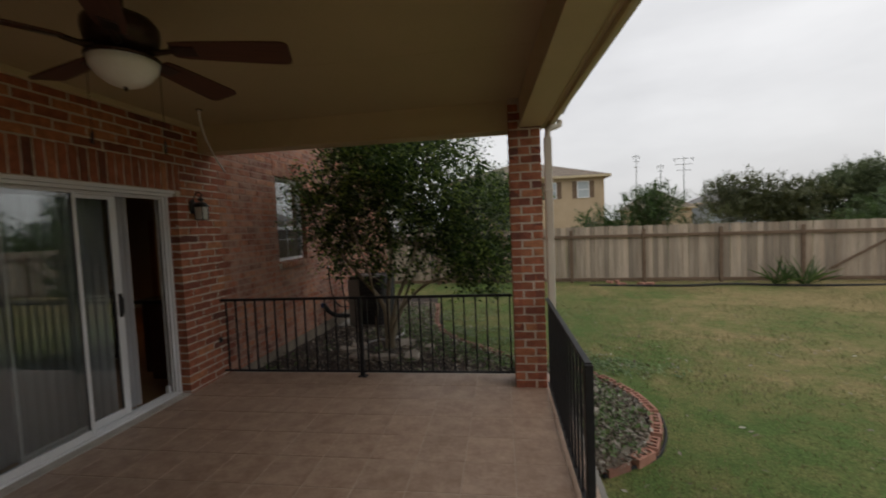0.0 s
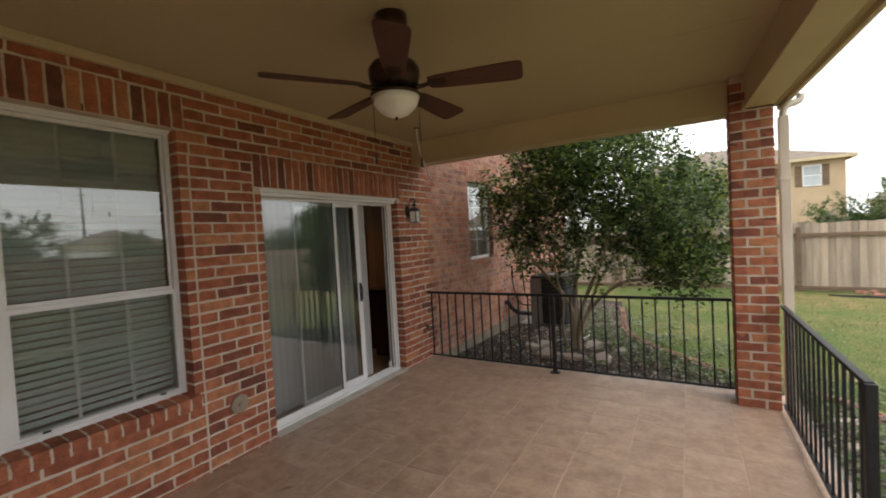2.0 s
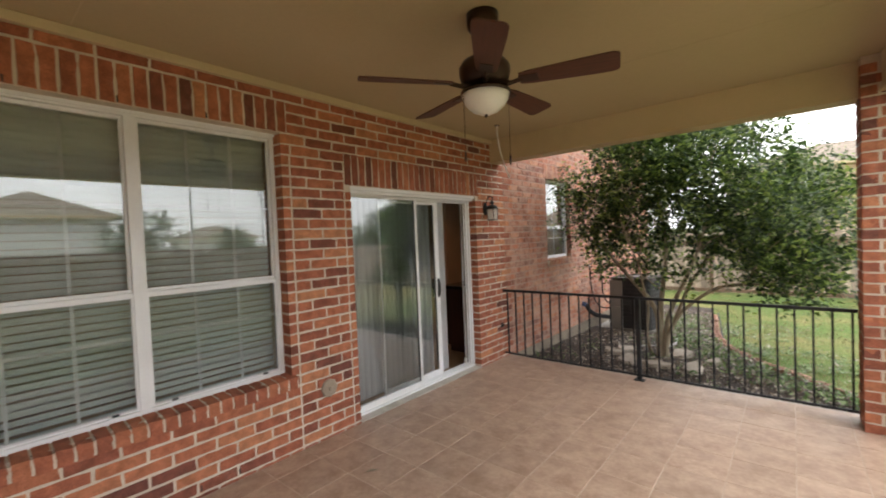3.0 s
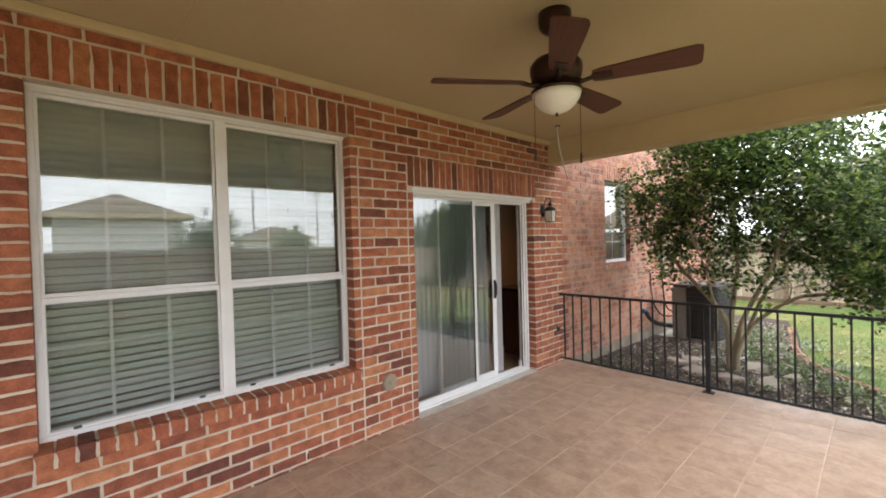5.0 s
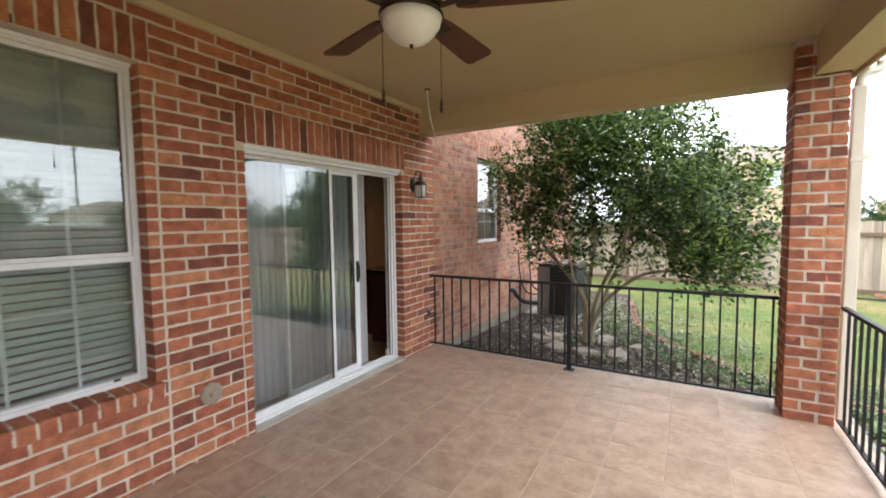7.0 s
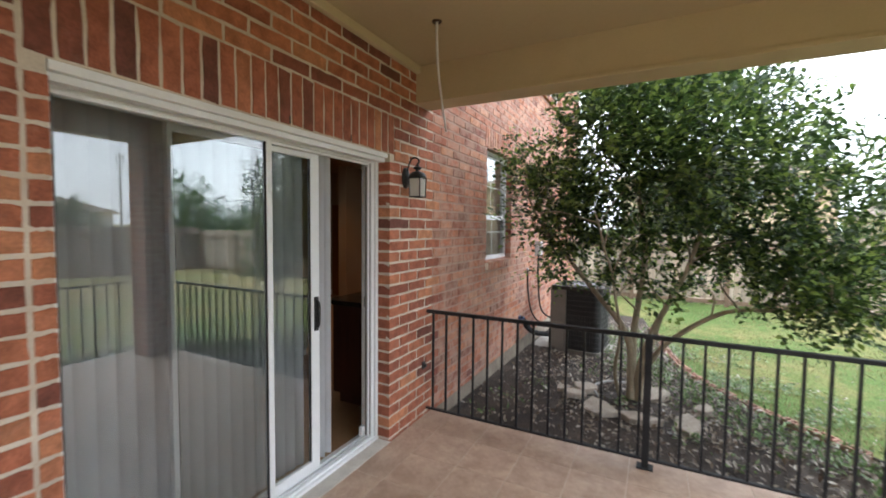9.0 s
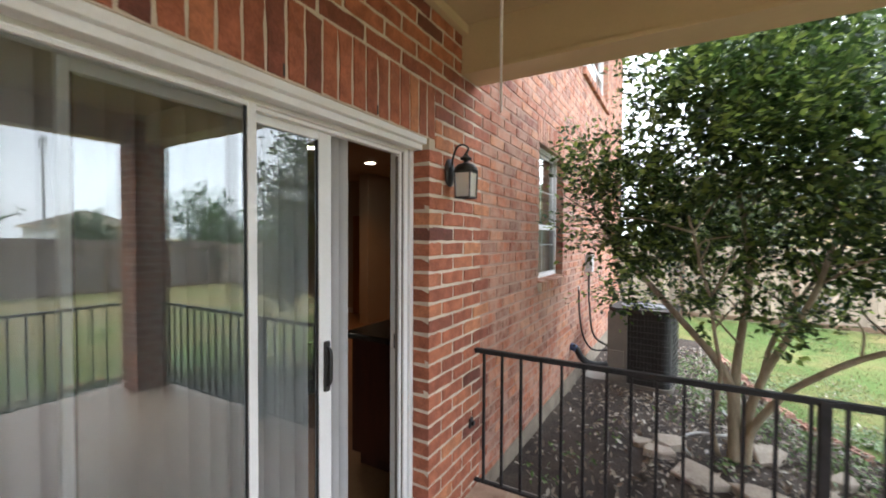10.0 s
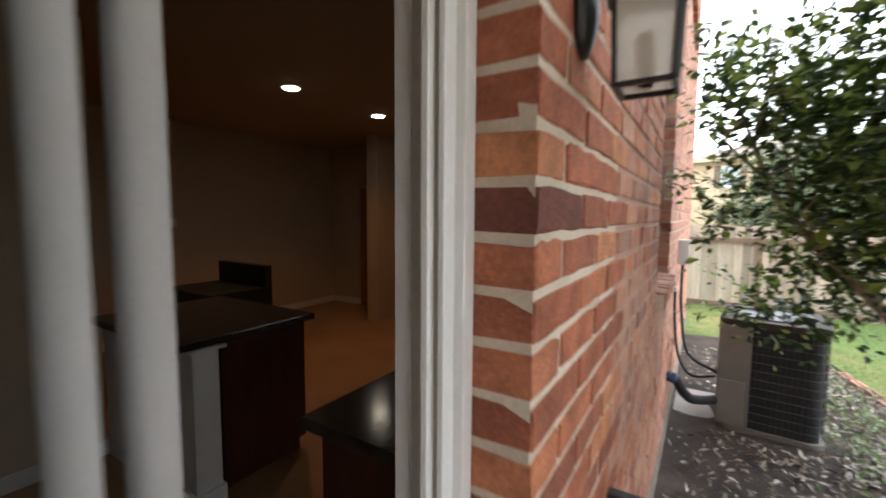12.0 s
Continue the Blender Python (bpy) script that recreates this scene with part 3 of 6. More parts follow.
part("downspout", newbox(0.500, 0.572, 4.25, 4.32, -0.10, 2.43, 0.010), GUTTER, gutter)
for z in (0.6, 1.9):
    part("strap", newbox(0.496, 0.576, 4.244, 4.326, z, z + 0.03, 0.003), GUTTER, gutter)

# south end of the patio, behind the walk
tagged(obj("column_south", newbox(0.28, 0.57, -3.18, -2.90, -0.1, BEAM - 0.005), BRICK_JOINED), "brick patio column at the far end of the eave", "column", kind="structure")
# added wall, out of view: keeps light off the patio's south end
wall_south = tagged(obj("wall_south", newbox(XW + 0.002, 0.163, -3.05, -2.90, -0.002, CEIL - 0.001), PAVER), "plain unseen wall added at the end of the patio to cut its light", "wall", kind="structure")


# ---- windows ----
def sash_window(name, x, y0, y1, z0, z1, units, label, muntin=True):
    """Vinyl double-hung window: frame, sashes, panes, muntins. x is the face of the frame."""
    w = new(name)
    tagged(w, label, "window", kind="structure")
    f = 0.030
    bm = bmesh.new()
    box(bm, x - 0.07, x, y0, y1, z1 - f, z1, 0.004)
    box(bm, x - 0.07, x, y0, y1, z0, z0 + f, 0.004)
    box(bm, x - 0.07, x - 0.001, y0, y0 + f, z0 + f, z1 - f, 0.004)
    box(bm, x - 0.07, x - 0.001, y1 - f, y1, z0 + f, z1 - f, 0.004)
    width = (y1 - y0) / units
    for u in range(1, units):
        yc = y0 + u * width
        box(bm, x - 0.07, x - 0.001, yc - 0.033, yc + 0.033, z0 + f, z1 - f, 0.004)
    part("window_frame", bm, WHITE, w)
    bm = bmesh.new()
    box(bm, x, x + 0.014, y0 - 0.004, y1 + 0.004, z1 - 0.018, z1 + 0.012, 0.003)
    part("drip_cap", bm, WHITE, w)
    for u in range(units):
        a = y0 + u * width + (f if u == 0 else 0.033)
        b = y0 + (u + 1) * width - (f if u == units - 1 else 0.033)
        zm = z0 + 0.405 * (z1 - z0)
        for k, (c, d, xs) in enumerate(((z0 + f, zm, x - 0.012), (zm, z1 - f, x - 0.032))):
            s = 0.022
            bm = bmesh.new()
            box(bm, xs - 0.02, xs, a, b, d - s - (0.012 if k == 0 else 0), d, 0.003)
            box(bm, xs - 0.02, xs, a, b, c, c + s, 0.003)
            box(bm, xs - 0.02, xs - 0.001, a, a + s * 0.7, c + s, d - s, 0.003)
            box(bm, xs - 0.02, xs - 0.001, b - s * 0.7, b, c + s, d - s, 0.003)
            sash = part("sash", bm, WHITE, w)
            pane = part("pane", newbox(xs - 0.013, xs - 0.009, a + 0.004, b - 0.004, c + 0.004, d - 0.004), GLASS if k else GLASS_LOW, sash, "clear reflective window pane")
            pane.visible_shadow = False
            if muntin:
                bm = bmesh.new()
                cols = 3 if units > 1 else 2
                for q in range(1, cols):
                    yy = a + (b - a) * q / cols
                    box(bm, xs - 0.022, xs - 0.017, yy - 0.008, yy + 0.008, c + s, d - s)
                zz = (c + d) / 2 if k else c + 0.62 * (d - c)
                box(bm, xs - 0.0225, xs - 0.0165, a + 0.01, b - 0.01, zz - 0.008, zz + 0.008)
                part("muntin", bm, WHITE, sash)
            if k == 0:
                part("insect_screen", newbox(xs + 0.002, xs + 0.0028, a + 0.012, b - 0.012, c + 0.012, d - 0.03), SCREEN, sash, "fine grey insect screen")
            if k == 0 and units > 1:
                for yy in (a + 0.12, b - 0.12):
                    part("latch", newbox(xs, xs + 0.012, yy - 0.018, yy + 0.018, c + 0.006, c + 0.02, 0.003), RUBBER, sash, "black sash latch")
    return w


win_1 = sash_window("window_1", -3.262, *WIN, 2, "white vinyl double-hung twin window with closed blinds")
win_2 = sash_window("window_2", -3.235, *FAR, 1, "white vinyl single window in the brick wall")
win_3 = sash_window("window_3", -3.235, *UP, 1, "white upper-storey window in the brick wall")
bm = bmesh.new()
wall_with_openings(bm, -3.46, -3.302, WALL_S + 0.15, 8.85, -0.02, WALL_TOP, [WIN, (DOOR[0] - 0.04, DOOR[1] + 0.13, DOOR[2], DOOR[3] + 0.04), FAR], 0.0)
tagged(obj("wall_inner", bm, WALL_PAINT), "beige painted inside face of the house wall", "wall", kind="structure")
tagged(obj("window_backing", newbox(-3.46, -3.45, UP[0] - 0.05, UP[1] + 0.05, UP[2] - 0.05, UP[3] + 0.05), WALL_PAINT),
       "pale closed shade behind the upper window", "shade", kind="structure")


def horizontal_blind(y0, y1, z0, z1, x):
    b = thing("window_blind", "closed cream horizontal blind hanging behind the window glass", "blind", x, (y0 + y1) / 2, z1, group="blinds behind the twin window")
    half = (y1 - y0) / 2
    part("headrail", newbox(-0.02, 0.02, -half, half, -0.04, 0.0, 0.004), SLAT, b)
    bm = bmesh.new()
    prof = [(-0.023 + 0.046 * k / 4, 0.004 * math.sin(math.pi * k / 4)) for k in range(5)]
    tilt = radians(56)
    pts = [(c * math.cos(tilt) - s * math.sin(tilt), c * math.sin(tilt) + s * math.cos(tilt)) for c, s in prof]
    lo = [[bm.verts.new((px, yy, pz)) for yy in (-half, half)] for px, pz in pts]
    hi = [[bm.verts.new((px + 0.0015, yy, pz + 0.0015)) for yy in (-half, half)] for px, pz in pts]
    for k in range(4):
        bm.faces.new((lo[k][0], lo[k + 1][0], lo[k + 1][1], lo[k][1]))
        bm.faces.new((hi[k][0], hi[k][1], hi[k + 1][1], hi[k + 1][0]))
    bm.faces.new((lo[0][0], lo[0][1], hi[0][1], hi[0][0]))
    bm.faces.new((lo[4][0], hi[4][0], hi[4][1], lo[4][1]))
    slat = part("slat", bm, SLAT, b)
    step = 0.0445
    count = int((z1 - z0 - 0.07) / step)
    slat.location = (0, 0, -0.065)
    for k in range(1, count):
        s = slat.copy()
        scene.collection.objects.link(s)
        s.location = (0, 0, -0.065 - k * step)
        s.rotation_euler = (0, radians(random.uniform(-3, 3)), 0)
    part("bottom_rail", newbox(-0.016, 0.016, -half, half, z0 - z1 + 0.005, z0 - z1 + 0.025, 0.003), SLAT, b)
    for yy in (-half * 0.55, half * 0.55):
        part("cord", tube(bmesh.new(), [(0.024, yy, -0.03), (0.024, yy, z0 - z1 + 0.02)], 0.0012, 5), SLAT, b)


horizontal_blind(WIN[0] + 0.03, 0.475, 0.60, 2.42, -3.375)
horizontal_blind(0.505, WIN[1] - 0.03, 0.60, 2.42, -3.375)

# ---- sliding door ----
door = new("door_1")
tagged(door, "white framed sliding glass door standing part open", "door", kind="structure")
XD = -3.255
D0, D1, DT = DOOR[0] + 0.004, DOOR[1] - 0.004, DOOR[3]
bm = bmesh.new()
for k, (inset, depth) in enumerate(((0.0, 0.0), (0.030, -0.016), (0.044, -0.034))):
    x1 = XD + depth
    box(bm, x1 - 0.03, x1, D1 - inset - 0.032, D1 - inset, 0.03, DT - 0.004 - inset, 0.003)
    box(bm, x1 - 0.03, x1, D0 + inset * 0.3, D0 + inset * 0.3 + 0.022, 0.03, DT - 0.004 - inset, 0.003)
    box(bm, x1 - 0.03, x1 - 0.0005, D0 + inset * 0.3 + 0.022, D1 - inset - 0.032, DT - 0.036 - inset, DT - 0.004 - inset, 0.003)
box(bm, XD - 0.115, XD - 0.064, D1 - 0.048, D1, 0.03, DT - 0.004, 0.003)
box(bm, XD - 0.13, XD - 0.064, D0, D0 + 0.06, 0.03, DT - 0.004, 0.003)
box(bm, XD - 0.13, XD - 0.064, D0 + 0.06, D1 - 0.048, DT - 0.06, DT - 0.004, 0.003)
part("door_frame", bm, WHITE, door)
bm = bmesh.new()
box(bm, XD - 0.14, XD + 0.006, D0, D1, 0.0, 0.022, 0.003)
for dx in (-0.02, -0.05, -0.085):
    box(bm, XD + dx - 0.004, XD + dx + 0.004, D0 + 0.03, D1 - 0.03, 0.022, 0.040)
part("threshold", bm, WHITE, door, "scuffed white aluminium door track")
part("sill", newbox(XD + 0.0065, -3.1495, D0, D1, -0.006, 0.005, 0.002), CONCRETE_PALE, door, "pale mortar sill before the door track")
bm = bmesh.new()
box(bm, XD + 0.001, XW - 0.014, D0, D1, DT - 0.028, DT + 0.005, 0.004)
box(bm, XD + 0.001, XW - 0.040, D0, D1, DT - 0.056, DT - 0.028, 0.004)
part("head_trim", bm, WHITE, door, "white moulded trim under the brick lintel")


def door_panel(name, y0, y1, x, z0, z1, left, right, rail, label):
    bm = bmesh.new()
    box(bm, x - 0.03, x, y0, y0 + left, z0, z1, 0.003)
    box(bm, x - 0.03, x, y1 - right, y1, z0, z1, 0.003)
    box(bm, x - 0.03, x - 0.0005, y0 + left, y1 - right, z1 - rail * 0.75, z1, 0.003)
    box(bm, x - 0.03, x - 0.0005, y0 + left, y1 - right, z0, z0 + rail, 0.003)
    p = part(name, bm, WHITE, door, label)
    g = part("pane", newbox(x - 0.019, x - 0.013, y0 + left - 0.006, y1 - right + 0.006, z0 + rail - 0.006, z1 - rail * 0.75 + 0.006), GLASS_DOOR, p, "reflective door glass")
    g.visible_shadow = False
    bm = bmesh.new()
    for a, b in ((y0 + left, y0 + left + 0.006), (y1 - right - 0.006, y1 - right)):
        box(bm, x - 0.012, x - 0.004, a, b, z0 + rail, z1 - rail * 0.75)
    part("gasket", bm, RUBBER, p, "black glazing gasket")
    return p


door_panel("fixed_panel", D0 + 0.022, 2.953, XD - 0.018, 0.03, DT - 0.040, 0.016, 0.034, 0.05, "fixed glass door panel")
slider = door_panel("sliding_panel", 2.455, 3.343, XD - 0.068, 0.045, DT - 0.065, 0.024, 0.068, 0.060, "sliding glass door panel slid part open")
bm = bmesh.new()
box(bm, XD - 0.068, XD - 0.052, 3.296, 3.322, 0.92, 1.13, 0.004)
tube(bm, curve_points([(XD - 0.055, 3.309, 0.945), (XD - 0.040, 3.309, 0.965), (XD - 0.038, 3.309, 1.025), (XD - 0.040, 3.309, 1.085), (XD - 0.055, 3.309, 1.105)], 4), 0.009, 8)
part("handle", bm, RUBBER, slider, "black pull handle")
part("inner_handle", newbox(XD - 0.125, XD - 0.099, 3.259, 3.296, 0.92, 1.13, 0.006), RUBBER, slider, "black inside handle plate")
bm = bmesh.new()
box(bm, XD - 0.060, XD - 0.044, D1 - 0.0785, D1 - 0.0755, 0.05, DT - 0.09)
box(bm, XD - 0.031, XD - 0.025, D1 - 0.0640, D1 - 0.0615, 0.05, DT - 0.07)
part("weatherstrip", bm, AC_METAL, door, "grey weatherstrip in the jamb")
part("strike", newbox(XD - 0.09, XD - 0.066, D1 - 0.052, D1 - 0.0465, 0.98, 1.06, 0.002), RUBBER, door, "dark lock strike in the jamb")

part("weather_pad", newbox(XD - 0.10, XD - 0.066, D1 - 0.10, D1 - 0.05, 0.04, 0.11, 0.008), WHITE, door, "torn white weatherstrip pad")

# vertical blind inside the door
vb = thing("vertical_blind", "white vertical vane blind hanging inside the sliding door", "blind", -3.475, 0, 2.10)
part("headrail", newbox(-0.03, 0.02, D0, D1 - 0.05, -0.05, 0.0, 0.005), VANE, vb)
bm = bmesh.new()
rows = 7
prof = [(-0.044 + 0.088 * k / (rows - 1), 0.010 * math.sin(math.pi * k / (rows - 1))) for k in range(rows)]
for t0 in (0.0, 0.0016):
    ring = [[bm.verts.new((px + t0, py, z)) for z in (-2.06, -0.05)] for py, px in prof]
    for k in range(rows - 1):
        bm.faces.new((ring[k][0], ring[k + 1][0], ring[k + 1][1], ring[k][1]))
vane = part("vane", bm, VANE, vb, smooth=True)
ys = [2.12 + 0.073 * k for k in range(16)] + [3.289, 3.432, 3.494]
for k, y in enumerate(ys):
    o = vane if k == 0 else vane.copy()
    if k:
        scene.collection.objects.link(o)
    o.location = (random.uniform(-0.004, 0.004) + (0.060 if k > 16 else 0.0), y, 0)
    o.rotation_euler = (0, 0, radians((-82 if k > 16 else -26) + random.uniform(-6, 6)))

# ---- railings ----


def railing(name, x, y, rz, length, posts, first, step, label, feet=True):
    """Wrought-iron rail of square bars, running along its own x axis."""
    r = thing(name, label, "railing", x, y, 0, rz)
    part("top_rail", newbox(0.0, length, -0.018, 0.018, 0.868, 0.884, 0.004), IRON, r)
    part("under_rail", newbox(0.0, length, -0.011, 0.011, 0.855, 0.868, 0.003), IRON, r)
    part("bottom_rail", newbox(0.0, length, -0.014, 0.014, 0.050, 0.066, 0.003), IRON, r)
    for p in posts:
        post = part("post", newbox(p - 0.0215, p + 0.0215, -0.0215, 0.0215, 0.0, 0.878, 0.004), IRON, r)
        part("base_plate", newbox(p - 0.05, p + 0.05, -0.04, 0.04, 0.0005, 0.009, 0.002), IRON, post)
    bar = None
    k = first
    while k < length - 0.03:
        if all(abs(k - p) > 0.035 for p in posts):
            if bar is None:
                bar = part("baluster", newbox(-0.0075, 0.0075, -0.0075, 0.0075, 0.055, 0.862), IRON, r)
                bar.location = (k, 0, 0)
            else:
                o = bar.copy()
                scene.collection.objects.link(o)
                o.location = (k, 0, 0)
        k += step
    return r


railing("railing", XW + 0.02, 4.387, 0, 3.29, [1.645], 0.06, 0.1185, "black wrought-iron patio railing under the beam")
railing("railing", 0.470, 2.215, 90.0, 1.89, [0.0], 0.11, 0.1185, "black wrought-iron railing beside the lawn ending in a post")


# ---- ceiling fan ----
fan = thing("ceiling_fan", "dark bronze ceiling fan with five cherry blades and a frosted bowl", "ceiling fan", -1.50, 1.67, CEIL - 0.03)
part("canopy", lathe(bmesh.new(), [(0.03, -0.075), (0.06, -0.068), (0.082, -0.045), (0.086, -0.02), (0.086, 0.03)]), BRONZE, fan, smooth=True)
part("downrod", tube(bmesh.new(), [(0, 0, -0.21), (0, 0, -0.07)], 0.014, 12), BRONZE, fan, smooth=True)
part("motor_housing", lathe(bmesh.new(), [(0.05, -0.375), (0.085, -0.368), (0.105, -0.345), (0.128, -0.33), (0.138, -0.29), (0.138, -0.255),
                                         (0.118, -0.225), (0.07, -0.205), (0.03, -0.195)]), BRONZE, fan, smooth=True)
part("light_fitter", lathe(bmesh.new(), [(0.11, -0.402), (0.135, -0.395), (0.135, -0.385), (0.07, -0.374)]), BRONZE, fan, smooth=True)
part("bowl", lathe(bmesh.new(), [(0.008, -0.505), (0.035, -0.503), (0.07, -0.488), (0.10, -0.462), (0.122, -0.43), (0.130, -0.400)]), BOWL, fan, "frosted white glass bowl", smooth=True)
part("finial", lathe(bmesh.new(), [(0.003, -0.522), (0.009, -0.515), (0.006, -0.508), (0.009, -0.503)], 10), BRONZE, fan)


def fan_blade():
    bm = bmesh.new()
    outline = [(0.19, 0.045), (0.24, 0.056), (0.40, 0.066), (0.56, 0.075), (0.645, 0.077), (0.668, 0.068), (0.676, 0.052)]
    pts = outline + [(x, -y) for x, y in reversed(outline)]
    lo = [bm.verts.new((x, y, -0.004)) for x, y in pts]
    hi = [bm.verts.new((x, y, 0.004)) for x, y in pts]
    bm.faces.new(hi)
    bm.faces.new(list(reversed(lo)))
    for k in range(len(pts)):
        q = (k + 1) % len(pts)
        bm.faces.new((lo[k], lo[q], hi[q], hi[k]))
    bmesh.ops.transform(bm, matrix=pose(0, 0, 0, -13, 0, 0), verts=bm.verts)
    return bm


def blade_arm():
    bm = bmesh.new()
    tube(bm, curve_points([(0.09, 0, -0.345), (0.13, 0.0, -0.358), (0.175, 0, -0.352), (0.20, 0, -0.346)], 4), [0.016] * 5 + [0.012] * 8, 8)
    b2 = newbox(0.185, 0.285, -0.032, 0.032, -0.008, -0.004, 0.002)
    bmesh.ops.transform(b2, matrix=pose(0, 0, -0.345, -13, 0, 0), verts=b2.verts)
    me = bpy.data.meshes.new("arm_plate")
    b2.to_mesh(me)
    b2.free()
    bm.from_mesh(me)
    return bm


first_blade = first_arm = None
for k in range(5):
    a = radians(18 + 72 * k)
    if first_blade is None:
        first_blade = part("blade", fan_blade(), FAN_WOOD, fan, "dark cherry fan blade")
        first_arm = part("blade_arm", blade_arm(), BRONZE, fan)
        bl, ar = first_blade, first_arm
    else:
        bl, ar = first_blade.copy(), first_arm.copy()
        scene.collection.objects.link(bl)
        scene.collection.objects.link(ar)
    bl.location, bl.rotation_euler = (0, 0, -0.345), (0, 0, a)
    ar.rotation_euler = (0, 0, a)
for a, zend in ((235, -0.70), (42, -0.72)):
    cx, cy = 0.125 * math.cos(radians(a)), 0.125 * math.sin(radians(a))
    part("pull_chain", tube(bmesh.new(), [(cx, cy, -0.392), (cx, cy, zend)], 0.0016, 6), BRONZE, fan)
    part("chain_pull", lathe(bmesh.new(), [(0.003, zend - 0.06), (0.007, zend - 0.052), (0.006, zend - 0.015), (0.003, zend)], 10, cx, cy), BRONZE, fan)

# loose cable from the ceiling
cable = thing("ceiling_cable", "loose white cable hanging from a hole in the ceiling", "cable", -2.682, 3.655, CEIL)
part("hole_ring", lathe(bmesh.new(), [(0.028, -0.006), (0.030, -0.003), (0.030, 0.0)], 16), BRONZE, cable)
part("wire", tube(bmesh.new(), curve_points([(0, 0, -0.002), (-0.008, 0.015, -0.09), (-0.075, 0.17, -0.24), (-0.20, 0.48, -0.38), (-0.31, 0.75, -0.46)], 6), 0.0075, 8), WHITE, cable, smooth=True)

# ---- wall lantern ----
lan = thing("wall_lantern", "black wall lantern with seeded glass on the brick", "wall lamp", XW, 4.072, 1.775)
bp_ = lathe(bmesh.new(), [(0.052, 0.0), (0.052, 0.008), (0.03, 0.02), (0.012, 0.026)], 20)
bmesh.ops.transform(bp_, matrix=pose(0, 0, 0.15, 0, 90, 0) @ Matrix.Diagonal((1.5, 1.0, 1.0, 1)), verts=bp_.verts)
part("back_plate", bp_, RUBBER, lan, smooth=True)
part("scroll_arm", tube(bmesh.new(), curve_points([(0.02, 0, 0.14), (0.022, 0, 0.22), (0.05, 0, 0.285), (0.09, 0, 0.295), (0.118, 0, 0.272), (0.105, 0, 0.245)], 5), 0.0055, 8), RUBBER, lan, smooth=True)
part("roof_cap", lathe(bmesh.new(), [(0.064, 0.146), (0.066, 0.153), (0.062, 0.168), (0.048, 0.184), (0.028, 0.193), (0.014, 0.198), (0.012, 0.205), (0.030, 0.214), (0.032, 0.221), (0.014, 0.236), (0.006, 0.250)], 16, 0.105, 0), RUBBER, lan)
for sx in (-1, 1):
    for sy in (-1, 1):
        part("cage_bar", tube(bmesh.new(), [(0.105 + sx * 0.042, sy * 0.042, 0.008), (0.105 + sx * 0.046, sy * 0.046, 0.15)], 0.0045, 6), RUBBER, lan)
for z, h in ((0.004, 0.042), (0.140, 0.046)):
    bm = bmesh.new()
    outer = [(0.105 + sx * (h + 0.004), sy * (h + 0.004)) for sx, sy in ((-1, -1), (1, -1), (1, 1), (-1, 1))]
    inner = [(0.105 + sx * (h - 0.004), sy * (h - 0.004)) for sx, sy in ((-1, -1), (1, -1), (1, 1), (-1, 1))]
    vs = [[bm.verts.new((x, y, zz)) for x, y in loop] for loop in (outer, inner) for zz in (z, z + 0.008)]
    for k in range(4):
        q = (k + 1) % 4
        bm.faces.new((vs[0][k], vs[0][q], vs[1][q], vs[1][k]))
        bm.faces.new((vs[3][k], vs[3][q], vs[2][q], vs[2][k]))
        bm.faces.new((vs[1][k], vs[1][q], vs[3][q], vs[3][k]))
        bm.faces.new((vs[2][k], vs[2][q], vs[0][q], vs[0][k]))
    part("cage_ring", bm, RUBBER, lan)
bm = bmesh.new()
q = [[bm.verts.new((0.105 + sx * h, sy * h, z)) for sx, sy in ((-1, -1), (1, -1), (1, 1), (-1, 1))] for h, z in ((0.040, 0.012), (0.044, 0.140))]
for k in range(4):
    bm.faces.new((q[0][k], q[0][(k + 1) % 4], q[1][(k + 1) % 4], q[1][k]))
bm.faces.new(list(reversed(q[0])))
bm.faces.new(q[1])
part("lantern_glass", bm, LAMP_GLASS, lan, "pale seeded glass lantern panes")
part("candle", tube(bmesh.new(), [(0.105, 0, 0.012), (0.105, 0, 0.09)], 0.014, 10), WHITE, lan)

# small fittings on the brick
plate = thing("wall_plate", "worn octagonal tan-grey cover plate on the brick wall", "wall fitting", XW, 1.705, 0.405)
bm = lathe(bmesh.new(), [(0.075, 0.0), (0.075, 0.016), (0.066, 0.022), (0.03, 0.024)], 8)
bmesh.ops.transform(bm, matrix=pose(0, 0, 0, 0, 90, 0), verts=bm.verts)
part("cover", bm, PLATE_TAN, plate)
bm = lathe(bmesh.new(), [(0.02, 0.018), (0.02, 0.035), (0.012, 0.04)], 12)
bmesh.ops.transform(bm, matrix=pose(0, 0, 0, 0, 90, 0), verts=bm.verts)
part("cap", bm, PLATE_TAN, plate)
vent = thing("wall_bracket", "small dark bracket on the brick beside the railing", "wall fitting", XW, 4.36, 0.42)
part("plate", newbox(0.0, 0.012, -0.022, 0.022, -0.03, 0.03, 0.003), RUBBER, vent)
part("lug", newbox(0.012, 0.03, -0.012, 0.012, -0.012, 0.012, 0.003), RUBBER, vent)
ebox = thing("electrical_box", "small grey electrical disconnect box on the brick wall", "electrical box", XW, 7.93, 1.125)
part("case", newbox(0.0, 0.09, -0.07, 0.07, 0.0, 0.22, 0.006), GREY_BOX, ebox)
part("hood", newbox(0.0, 0.10, -0.075, 0.075, 0.20, 0.235, 0.004), GREY_BOX, ebox)
